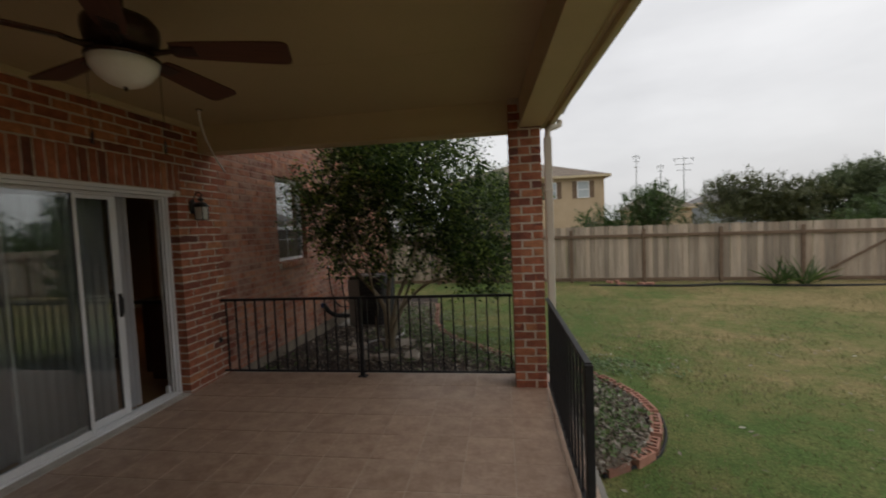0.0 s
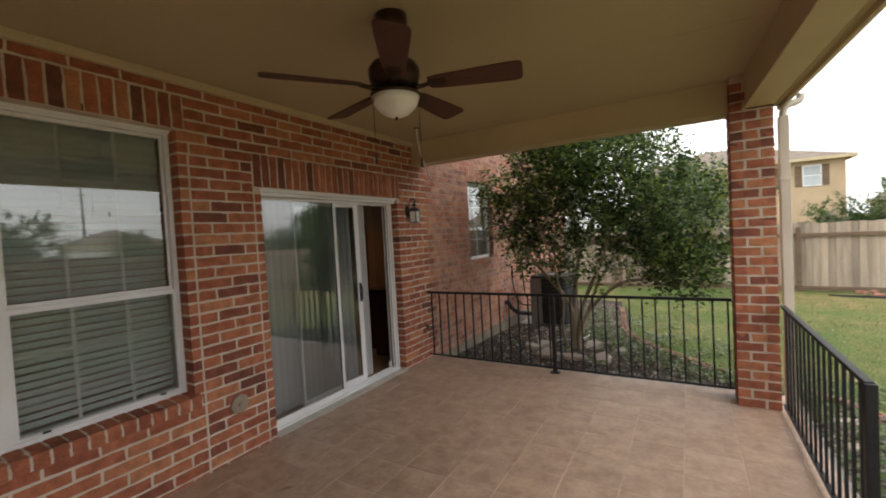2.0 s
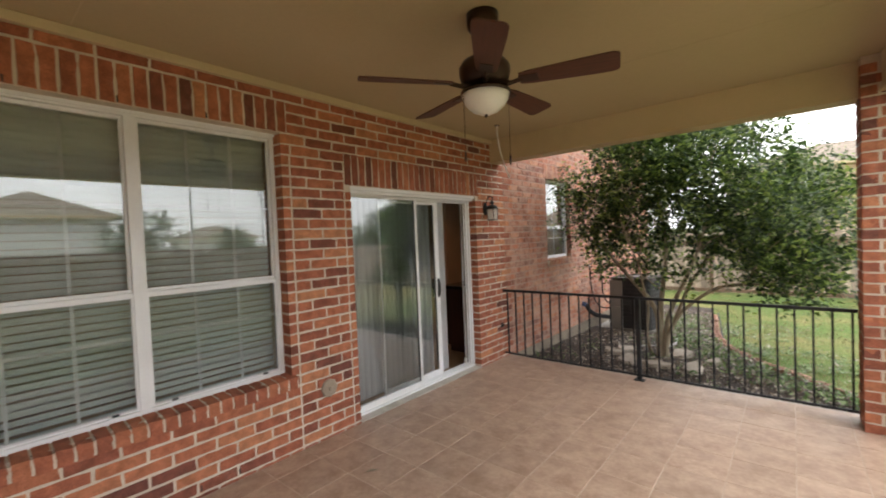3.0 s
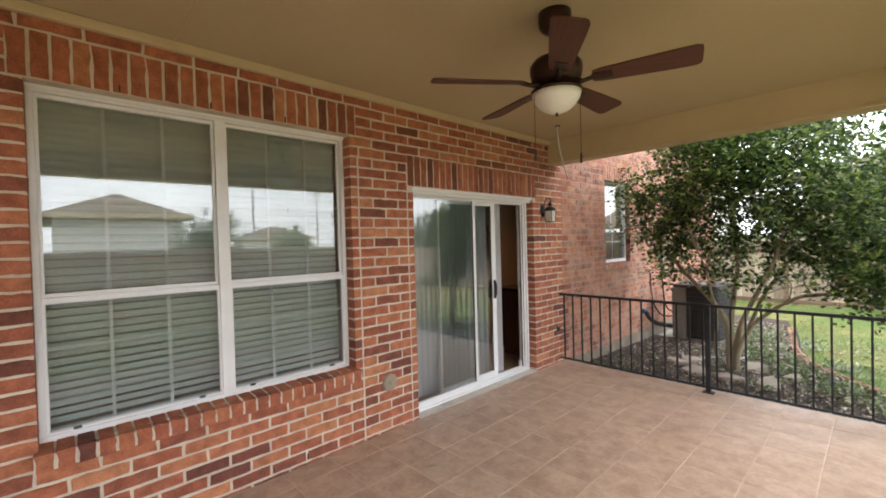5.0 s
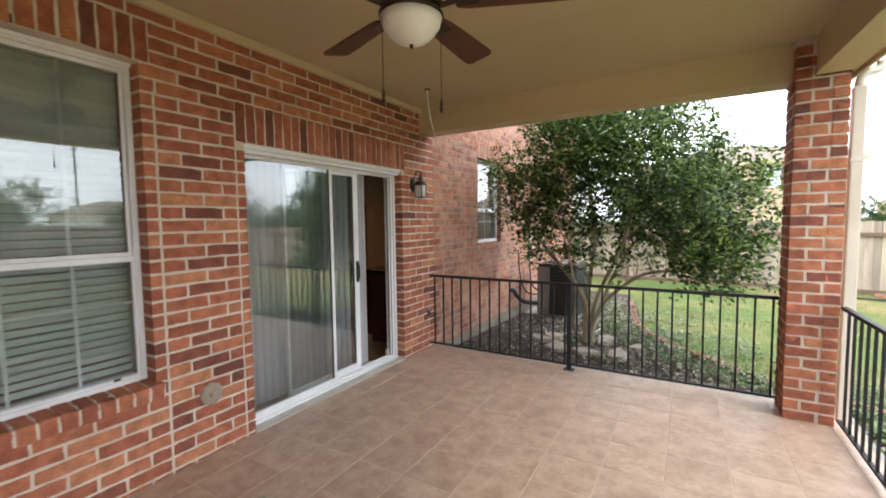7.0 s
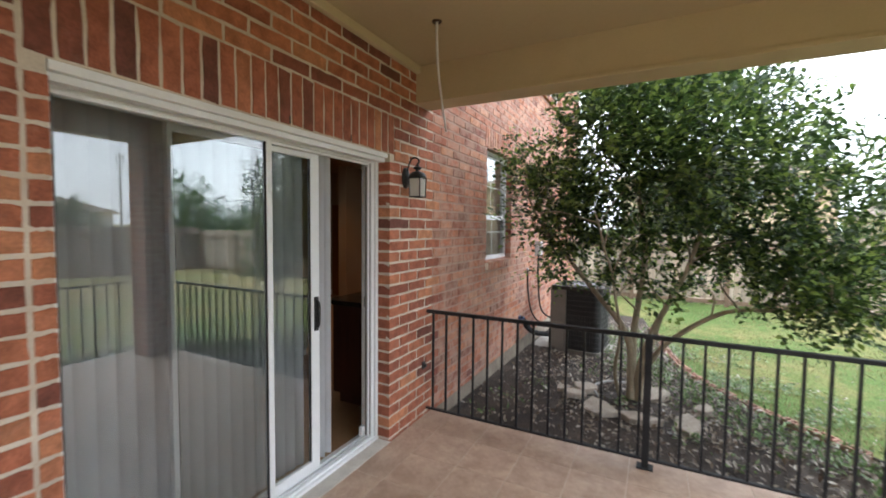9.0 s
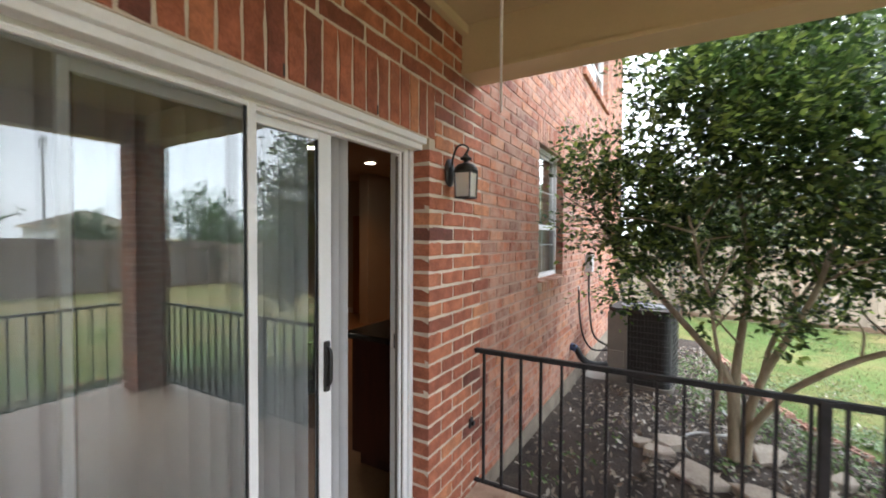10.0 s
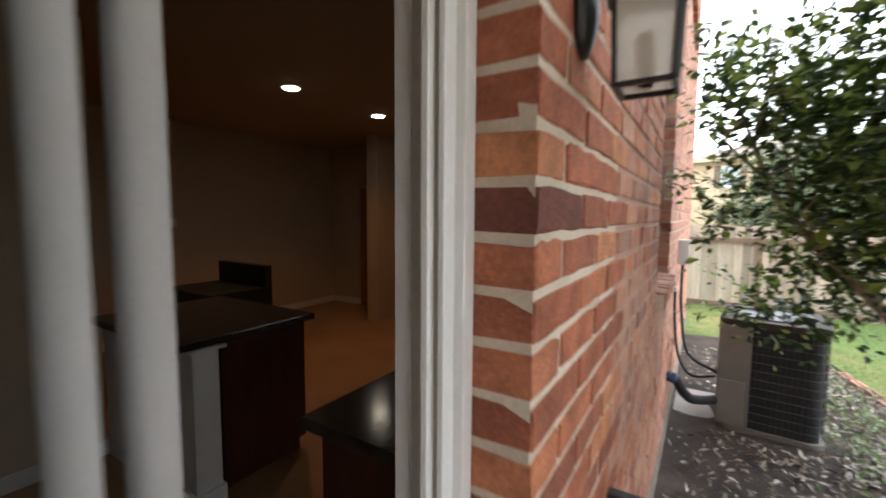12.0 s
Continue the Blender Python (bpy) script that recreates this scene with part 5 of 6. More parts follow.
for _ in range(34):
    bx, by, bz, rx, ry, rz = g.choice(BLOBS[:8])
    d = Vector((g.gauss(0, 1), g.gauss(0, 1), g.gauss(0.2, 0.8))).normalized()
    SPRIGS.append((bx + d.x * rx * 1.12, by + d.y * ry * 1.1, bz + d.z * rz * 1.12, g.uniform(0.10, 0.24), g.uniform(0.10, 0.22), g.uniform(0.05, 0.13)))
for _ in range(26):
    SPRIGS.append((g.uniform(-0.3, 1.5), g.uniform(-0.55, 0.6), g.uniform(1.05, 1.7), g.uniform(0.12, 0.26), g.uniform(0.12, 0.24), g.uniform(0.05, 0.11)))
cm = crown_mesh(BLOBS + SPRIGS, 43000, 0.073, 21, lambda c: c.x < -1.32 or c.y < -1.25)
crown_part(tree, cm, LEAF, "dense glossy green leaves with gaps")


def far_tree(name, label, x, y, r, h, mat, seed, size=0.35, count=2600, group=""):
    z = ground_z(x, y)
    t = thing(name, label, "tree" if name == "tree" else "shrub", x, y, z, group=group)
    bm = bmesh.new()
    limb(bm, [(0, 0, -0.3), (0.05, 0, h * 0.3), (-0.1, 0.05, h * 0.6)], 0.05 * h / 2 + 0.02, 0.03, 7)
    limb(bm, [(0.02, 0, h * 0.25), (0.25 * r, 0.1, h * 0.5), (0.4 * r, 0.1, h * 0.7)], 0.04, 0.015, 6)
    part("trunk", bm, BARK, t, smooth=True)
    g = random.Random(seed)
    blobs = [(g.uniform(-0.55, 0.55) * r, g.uniform(-0.4, 0.4) * r, h * g.uniform(0.16, 0.80), r * g.uniform(0.40, 0.62), r * g.uniform(0.35, 0.6), h * g.uniform(0.17, 0.28)) for _ in range(10)]
    crown_part(t, crown_mesh(blobs, int(count * 5.0), size * 0.60, seed, None, 4.0), mat)
    return t


far_tree("shrub", "rounded green shrub rising behind the fence", 5.2, 15.9, 1.35, 3.0, SHRUB, 51, 0.13, 5200)
far_tree("shrub", "light green shrub behind the fence below the tan house", 3.5, 16.4, 1.0, 2.5, SHRUB, 52, 0.12, 3600)
far_tree("shrub", "thin leafy shrub growing over the fence", 6.6, 15.2, 0.9, 2.1, OLIVE_LEAF, 53, 0.10, 1500)
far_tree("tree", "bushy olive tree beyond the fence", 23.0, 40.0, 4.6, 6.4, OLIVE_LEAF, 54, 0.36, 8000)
far_tree("tree", "dark green tree beyond the fence", 30.5, 40.0, 5.6, 6.6, HAZY_LEAF, 55, 0.38, 9000)
far_tree("tree", "dark green tree beyond the fence", 38.0, 42.0, 6.0, 6.8, HAZY_LEAF, 56, 0.38, 8000)
far_tree("shrub", "broad green hedge bush beyond the fence", 16.0, 19.0, 3.4, 3.1, SHRUB, 57, 0.17, 4200)
far_tree("shrub", "low green hedge bush beyond the fence", 21.5, 22.0, 3.2, 2.9, SHRUB, 58, 0.18, 3600)
far_tree("tree", "leafy tree in the next yard", 15.2, 5.2, 1.9, 3.6, HAZY_LEAF, 59, 0.16, 4200)
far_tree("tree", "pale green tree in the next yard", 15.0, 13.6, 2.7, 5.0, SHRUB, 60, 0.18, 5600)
far_tree("tree", "leafy tree in the next yard", 17.5, 10.0, 2.0, 3.2, HAZY_LEAF, 61, 0.18, 3600)
far_tree("tree", "green tree behind the house corner", -1.0, 18.0, 2.2, 4.2, HAZY_LEAF, 62, 0.2, 3600)
far_tree("tree", "green tree behind the fence", 0.3, 24.0, 2.2, 4.6, HAZY_LEAF, 63, 0.2, 3000)

# yucca by the fence
yuc = thing("spiky_plant", "dark green spiky plant growing at the fence foot", "plant", 7.7, 12.35, ground_z(7.7, 12.35))
bm = bmesh.new()
g = random.Random(5)
for k in range(46):
    cx = g.choice((-0.38, -0.1, 0.3, 0.45))
    a, up, ln = g.uniform(0, 6.28), g.uniform(0.35, 1.3), g.uniform(0.6, 1.1)
    d = Vector((math.cos(a) * math.cos(up), math.sin(a) * math.cos(up), math.sin(up)))
    side = d.cross(Vector((0, 0, 1))).normalized() * 0.03
    p = Vector((cx, 0, 0.02))
    mid, tip = p + d * ln * 0.55, p + d * ln - Vector((0, 0, 0.10))
    q = [bm.verts.new(w) for w in (p - side * 0.5, p + side * 0.5, mid + side, tip, mid - side)]
    bm.faces.new(q)
part("frond", bm, SHRUB, yuc)


# ---- fences ----
def fence(name, x0, y0, x1, y1, height, label, board=0.14, stuff=False, step=2.1):
    ln, ang = math.hypot(x1 - x0, y1 - y0), math.atan2(y1 - y0, x1 - x0)
    f = thing(name, label, "fence", x0, y0, 0, math.degrees(ang))

    def gz(s):
        return ground_z(x0 + math.cos(ang) * s, y0 + math.sin(ang) * s)

    n = int(ln / board)
    first, joined = None, bmesh.new()
    for k in range(n):
        s = (k + 0.5) * board
        if stuff:
            box(joined, s - board / 2 + 0.003, s + board / 2 - 0.003, 0.0, 0.018, gz(s) + 0.02, gz(s) + height + random.uniform(-0.012, 0.012))
            continue
        if first is None:
            b2 = bmesh.new()
            w = board / 2 - 0.0025
            prism(b2, [(-w, 0.0), (w, 0.0), (w, 0.018), (-w, 0.018)], 0.03, height)
            first = o = part("board", b2, FENCE, f)
        else:
            o = first.copy()
            scene.collection.objects.link(o)
        o.location = (s, random.uniform(-0.004, 0.004), gz(s) + random.uniform(-0.012, 0.012))
        o.rotation_euler = (0, radians(random.uniform(-0.5, 0.5)), 0)
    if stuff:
        # these boards carry their shade in the material
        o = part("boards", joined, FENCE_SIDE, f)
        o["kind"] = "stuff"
    else:
        joined.free()
    for h in (0.10, height - 0.30):
        k = 0.0
        while k < ln:
            q = min(k + step, ln)
            b2 = newbox(0, q - k, -0.055, -0.004, -0.045, 0.045, 0.004)
            za, zb = gz(k) + h, gz(q) + h
            r = part("rail", b2, FENCE_DARK, f)
            r.matrix_basis = pose(k, 0, za, 0, -math.degrees(math.atan2(zb - za, q - k)), 0)
            k = q
    k = 0.0
    while k <= ln:
        part("post", newbox(k - 0.045, k + 0.045, -0.10, -0.056, gz(k) - 0.2, gz(k) + height - 0.10, 0.004), FENCE_DARK, f)
        k += step
    return f


north_fence = fence("fence", -6.2, 13.75, 13.0, 12.95, 1.72, "weathered cedar board fence with posts and rails at the lawn's end")
part("brace", tube(bmesh.new(), [(15.4, -0.07, 0.0), (17.6, -0.07, 1.25)], 0.035, 4), FENCE_DARK, north_fence)
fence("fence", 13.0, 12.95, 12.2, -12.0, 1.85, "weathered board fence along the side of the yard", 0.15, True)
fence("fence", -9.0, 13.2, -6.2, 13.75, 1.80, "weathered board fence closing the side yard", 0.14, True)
# rubble of red bricks and border along the fence
for k, (x, w) in enumerate(((3.4, 0.5), (3.95, 0.3), (4.35, 0.2))):
    pile = thing("brick_pile", "low heap of broken red edging bricks by the fence", "bricks", x, 12.75, ground_z(x, 12.75), group="brick rubble at the fence")
    for j in range(4 if k == 0 else 2):
        b2 = newbox(-0.1, 0.1, -0.05, 0.05, 0, 0.07, 0.006)
        o = part("brick", b2, PAVER, pile)
        o.matrix_basis = pose(random.uniform(-w / 2, w / 2), random.uniform(-0.08, 0.08), 0.0 if j < 2 else 0.07, random.uniform(-8, 8), 0, random.uniform(0, 180))
bm = bmesh.new()
tube(bm, curve_points([(2.6, 12.75, ground_z(2.6, 12.7)), (3.8, 12.45, ground_z(3.8, 12.5) + 0.03), (5.2, 12.35, ground_z(5, 12.4) + 0.03), (6.4, 12.55, ground_z(6.4, 12.5) + 0.03), (8, 12.2, ground_z(8, 12.2) + 0.02), (11, 12.2, ground_z(11, 12.2) + 0.02)], 6), 0.035, 6)
tagged(obj("garden_border", bm, BLACK_FOAM, True), "dark border strip of the bed along the fence", "garden border", kind="structure")


# ---- neighbouring houses ----
def far_house(label, x0, x1, y0, y1, eave_z, ridge_z, wall_mat, roof_mat, windows, rz=0.0, base=-1.0, over=0.45):
    """Hip-roofed house; windows are (side, position along it, z0, width, height)."""
    cx, cy = (x0 + x1) / 2, (y0 + y1) / 2
    h = thing("house", label, "house", cx, cy, base, rz)
    hx, hy, ez, rz_ = (x1 - x0) / 2, (y1 - y0) / 2, eave_z - base, ridge_z - base
    part("wall", newbox(-hx, hx, -hy, hy, 0, ez), wall_mat, h)
    bm = bmesh.new()
    lo = [bm.verts.new((sx * (hx + over), sy * (hy + over), ez - 0.02)) for sx, sy in ((-1, -1), (1, -1), (1, 1), (-1, 1))]
    if hx >= hy:
        r = [bm.verts.new((-(hx - hy) - 0.05, 0, rz_)), bm.verts.new((hx - hy + 0.05, 0, rz_))]
        fs = ((lo[0], lo[1], r[1], r[0]), (lo[1], lo[2], r[1]), (lo[2], lo[3], r[0], r[1]), (lo[3], lo[0], r[0]))
    else:
        r = [bm.verts.new((0, -(hy - hx) - 0.05, rz_)), bm.verts.new((0, hy - hx + 0.05, rz_))]
        fs = ((lo[0], lo[1], r[0]), (lo[1], lo[2], r[1], r[0]), (lo[2], lo[3], r[1]), (lo[3], lo[0], r[0], r[1]))
    for q in fs:
        bm.faces.new(q)
    bm.faces.new(list(reversed(lo)))
    part("roof", bm, roof_mat, h)
    bm = bmesh.new()
    for s in (-1, 1):
        box(bm, -hx - over, hx + over, s * (hy + over) - 0.02, s * (hy + over) + 0.02, ez - 0.2, ez - 0.015)
        box(bm, s * (hx + over) - 0.02, s * (hx + over) + 0.02, -hy - over, hy + over, ez - 0.2, ez - 0.015)
    part("fascia", bm, TRIM, h)
    for side, pos, z0, w, ht in windows:
        z0 -= base
        fr = bmesh.new()
        t = 0.07
        if side == "front":
            for a in ((pos - w / 2, pos + w / 2, z0, z0 + t), (pos - w / 2, pos + w / 2, z0 + ht - t, z0 + ht), (pos - w / 2, pos - w / 2 + t, z0 + t, z0 + ht - t), (pos + w / 2 - t, pos + w / 2, z0 + t, z0 + ht - t),
                      (pos - w / 2 + t, pos + w / 2 - t, z0 + ht / 2 - 0.03, z0 + ht / 2 + 0.03)):
                box(fr, a[0], a[1], -hy - 0.05, -hy - 0.002, a[2], a[3])
            win = part("window", fr, WHITE, h)
            part("pane", newbox(pos - w / 2 + t, pos + w / 2 - t, -hy - 0.03, -hy - 0.004, z0 + t, z0 + ht - t), FAR_PANE, win)
            for s in (-1, 1):
                part("shutter", newbox(pos + s * (w / 2 + 0.2) - 0.17, pos + s * (w / 2 + 0.2) + 0.17, -hy - 0.04, -hy - 0.003, z0, z0 + ht), FENCE_DARK, win, "brown shutter")
    return h


far_house("two-storey tan brick house with a brown hip roof beyond the fence", -3.8, 8.35, 35.0, 45.0, 5.25, 7.1, TAN_BRICK, ROOF,
          [("front", 1.95, 3.45, 0.85, 1.35), ("front", 4.45, 3.45, 0.95, 1.35), ("front", -1.5, 3.45, 0.95, 1.35), ("front", -4.0, 3.45, 0.95, 1.35)])
far_house("low tan house with a brown roof far beyond the fence", 18.5, 25.5, 60, 68, 2.9, 5.6, TAN_BRICK, ROOF, [("front", 0, 1.2, 1.0, 1.2)])
far_house("blue-grey sided house with a grey roof far beyond the fence", 27.5, 35.5, 60, 68, 3.4, 5.6, BLUE_SIDING, ROOF_GREY, [("front", -1, 1.4, 1.0, 1.2)])
far_house("white sided house with a brown hip roof in the next yard", 20.0, 29.0, -0.2, 5.0, 3.40, 4.75, PALE_SIDING, ROOF, [])
far_house("low pale house with a brown roof behind the side fence", 40.0, 48.0, 16.0, 22.0, 2.6, 4.0, PALE_SIDING, ROOF, [])
far_house("pale two-storey house beyond the side yard", -16.0, -7.0, 24.0, 33.0, 5.0, 7.5, PALE_SIDING, ROOF_GREY, [("front", 2.0, 3.2, 1.0, 1.3)])


def power_pole(x, y, top, arm, label):
    z = ground_z(x, y) - 0.2
    p = thing("power_pole", label, "power pole", x, y, z)
    h = top - z
    part("mast", tube(bmesh.new(), [(0, 0, 0), (0, 0, h)], [0.12, 0.06], 8), STEEL, p)
    for k in range(3):
        part("crossarm", newbox(-arm * (1 - 0.15 * k), arm * (1 - 0.15 * k), -0.06, 0.06, h - 0.3 - 0.9 * k, h - 0.22 - 0.9 * k), STEEL, p)
    for s in (-1, 1):
        part("insulator", tube(bmesh.new(), [(s * arm * 0.9, 0, h - 0.28), (s * arm * 0.9, 0, h - 0.75)], 0.06, 6), STEEL, p)


power_pole(28.6, 70, 10.9, 1.5, "grey steel power pole with crossarms on the skyline")
power_pole(25.9, 72, 10.2, 0.5, "slim grey power pole on the skyline")
power_pole(22.2, 72, 12.0, 0.5, "slim grey power pole on the skyline")
power_pole(30.0, 12.2, 7.9, 0.6, "tall grey power pole beyond the side fence")
power_pole(30.5, 18.2, 6.8, 0.5, "slim grey power pole beyond the side fence")

# ---- room behind the door ----
tagged(obj("room_floor", newbox(-8.85, -3.302, -1.0, 8.85, -0.10, -0.002), ROOM_FLOOR), "tan tiled kitchen floor", "floor", kind="structure")
tagged(obj("room_ceiling", newbox(-8.85, -3.462, -1.0, 8.85, 2.75, 2.85), ROOM_CEIL), "plain cream kitchen ceiling", "ceiling", kind="structure")
bm = bmesh.new()
box(bm, -8.85, -3.462, -1.15, -1.0, -0.1, 2.75)
box(bm, -8.85, -8.70, -1.0, 8.85, -0.002, 2.75)
box(bm, -8.70, -3.462, 8.70, 8.85, -0.002, 2.75)
box(bm, -6.35, -6.22, -1.0, 4.37, -0.002, 2.75)
box(bm, -7.2, -7.0, 7.95, 8.70, -0.002, 2.75)
tagged(obj("wall_room", bm, WALL_PAINT), "beige painted kitchen walls", "wall", kind="structure")
bm = bmesh.new()
box(bm, -6.22, -6.205, -1.0, 4.37, 0.0, 0.10, 0.003)
box(bm, -6.35, -6.205, 4.37, 4.385, 0.0, 0.10, 0.003)
box(bm, -8.70, -3.465, 8.685, 8.70, 0.0, 0.10, 0.003)
box(bm, -8.70, -8.685, -1.0, 8.685, 0.0, 0.10, 0.003)
tagged(obj("baseboard", bm, WHITE_TRIM), "white baseboard round the kitchen", "baseboard", kind="structure")


def counter(name, label, x0, x1, y0, y1, h, doors=0, top_y=None):
    c = thing(name, label, "cabinet", (x0 + x1) / 2, (y0 + y1) / 2, 0)
    hx, hy = (x1 - x0) / 2, (y1 - y0) / 2
    part("body", newbox(-hx + 0.02, hx - 0.02, -hy + 0.02, hy - 0.02, 0.09, h - 0.04, 0.003), DARK_WOOD, c)
    part("toe_kick", newbox(-hx + 0.07, hx - 0.05, -hy + 0.05, hy - 0.05, 0.0, 0.09), DARK_WOOD, c)
    for k in range(doors):
        a = -hy + 0.04 + (2 * hy - 0.08) * k / doors
        b = -hy + 0.04 + (2 * hy - 0.08) * (k + 1) / doors
        d = part("cabinet_door", newbox(-hx, -hx + 0.02, a + 0.006, b - 0.006, 0.12, h - 0.08, 0.004), DARK_WOOD, c)
        part("knob", newbox(-hx - 0.018, -hx, b - 0.06, b - 0.045, h - 0.16, h - 0.145, 0.003), STEEL, d)
    top = tagged(obj("countertop", newbox(x0 - 0.03, x1 + (0.03 if x1 < -3.6 else 0), (y0 - 0.03) if top_y is None else top_y, y1 + 0.03, h - 0.04, h, 0.006), GRANITE), "polished dark granite countertop on the cabinet", "countertop")
    return c


counter("base_cabinet", "dark wooden kitchen cabinet under the window wall", -4.02, -3.47, 4.20, 7.0, 0.92, 3)
counter("kitchen_island", "dark wooden kitchen peninsula with granite top", -6.20, -5.17, 4.55, 5.15, 0.92, 1, 4.31)
pony = thing("half_wall", "white painted half wall at the end of the peninsula", "half wall", -5.62, 4.46, 0)
part("panel", newbox(-0.62, 0.47, -0.07, 0.07, 0.0, 0.86, 0.004), WHITE_TRIM, pony)
part("cap", newbox(-0.66, 0.50, -0.10, 0.10, 0.86, 0.879, 0.004), WHITE_TRIM, pony)
part("base_trim", newbox(-0.63, 0.485, -0.085, 0.085, 0.0, 0.09, 0.004), WHITE_TRIM, pony)
stove = thing("range", "dark kitchen range with a raised back panel", "range", -6.78, 5.46, 0)
part("body", newbox(-0.38, 0.38, -0.30, 0.30, 0.0, 0.90, 0.006), RUBBER, stove)
part("back_panel", newbox(-0.38, 0.38, 0.22, 0.30, 0.90, 1.10, 0.008), RUBBER, stove)
sw = thing("switch_plate", "white double switch plate on the wall", "switch", -8.70, 5.98, 1.46)
part("plate", newbox(0.0, 0.008, -0.05, 0.05, -0.06, 0.06, 0.002), WHITE_TRIM, sw)
part("toggle", newbox(0.008, 0.016, -0.008, 0.008, -0.012, 0.012, 0.002), WHITE_TRIM, sw)
tagged(obj("door_2", newbox(-8.0, -7.2, 8.66, 8.698, 0.0, 2.03, 0.004), ORANGE_WOOD), "warm brown wooden door at the back of the kitchen", "door", kind="structure")
for x, y in ((-6.26, 5.91), (-6.28, 7.15)):
    can = thing("recessed_light", "lit round recessed ceiling light", "ceiling light", x, y, 2.75, group="kitchen recessed lights")
    part("trim_ring", lathe(bmesh.new(), [(0.075, -0.012), (0.10, -0.010), (0.10, 0.0)], 24), WHITE_TRIM, can)
    part("lens", lathe(bmesh.new(), [(0.07, -0.016), (0.074, -0.013)], 24), LIT, can, "glowing warm lens")
    ld = bpy.data.lights.new("recessed_lamp", "SPOT")
    ld.energy, ld.color, ld.spot_size, ld.spot_blend, ld.shadow_soft_size = 11.0, (1.0, 0.39, 0.11), radians(125), 0.6, 0.06
    lo_ = new("recessed_lamp", ld)
    lo_.matrix_basis = pose(x, y, 2.72)


# ---- bricks of the house wall ----
def brick_mesh(length, height, depth, name="brick", seed=1):
    """A clay unit with worn, slightly uneven face edges; its face looks along +x."""
    c = 0.0035
    l, h = length / 2, height / 2
    g = random.Random(seed)
    n, k = (4, 1) if length > height else (1, 4)
    ring = [(-l + 2 * l * i / n, -h) for i in range(n)] + [(l, -h + 2 * h * i / k) for i in range(k)]
    ring += [(l - 2 * l * i / n, h) for i in range(n)] + [(-l, h - 2 * h * i / k) for i in range(k)]
    bm = bmesh.new()
    loops = []
    for x, inset in ((-depth, 0.0), (-c, 0.0), (0.0, c)):
        loop = []
        for y, z in ring:
            j = 0.0 if x < -c - 0.001 else 0.0021
            loop.append(bm.verts.new((x - (abs(g.gauss(0, 0.0007)) if inset else 0), y * (1 - inset / l) + g.gauss(0, j), z * (1 - inset / h) + g.gauss(0, j))))
        loops.append(loop)
    for a, b in zip(loops, loops[1:]):
        for i in range(len(ring)):
            q = (i + 1) % len(ring)
            bm.faces.new((a[i], a[q], b[q], b[i]))
    bm.faces.new(loops[-1])
    me = bpy.data.meshes.new(name)
    bm.to_mesh(me)
    bm.free()
    return me


BL, BH, BD, JOINT = 0.2375, 0.0645, 0.10, 0.0160
stretcher = [brick_mesh(BL, BH, BD, "brick", k) for k in range(7)]
soldier_me = [brick_mesh(0.0665, 0.240, BD, "soldier_brick", k) for k in range(5)]
for q in stretcher + soldier_me:
    q.materials.append(BRICK)
joined_v, joined_f, skylit_v, skylit_f = [], [], [], []
rngb = random.Random(77)


def add_joined(me, m):
    # bricks past the patio roof take the copy with skylight painted in
    vs, fs = (skylit_v, skylit_f) if m.translation.y > 4.55 else (joined_v, joined_f)
    q = len(vs)
    vs.extend(tuple(m @ v.co) for v in me.vertices)
    fs.extend(tuple(i + q for i in p.vertices) for p in me.polygons)


made_bricks = 0


def lay_brick(kinds, m, own):
    global made_bricks
    me = rngb.choice(kinds)
    if own and made_bricks < 300:
        o = new("brick", me)
        o.parent = wall_west
        o.matrix_basis = m
        made_bricks += 1
    else:
        add_joined(me, m)


FIRST = -0.058


def soldier_top(z):
    """The bed joint nearest above a soldier that stands on z."""
    return FIRST + COURSE * round((z + 0.24 + JOINT - FIRST) / COURSE) - JOINT


SOLDIERS = [(o[0] - 0.06, o[1] + 0.06, o[3] + 0.009, soldier_top(o[3] + 0.009)) for o in (WIN, DOOR, FAR, UP)]
HOLES = [WIN, (DOOR[0], DOOR[1], -0.2, DOOR[3]), FAR, UP, (WIN[0] - 0.02, WIN[1] + 0.03, 0.497, WIN[2]), (FAR[0] - 0.02, FAR[1] + 0.02, FAR[2] - 0.075, FAR[2]), (UP[0] - 0.02, UP[1] + 0.02, UP[2] - 0.075, UP[2])] + SOLDIERS
JOINTS = (1.460, 1.955)


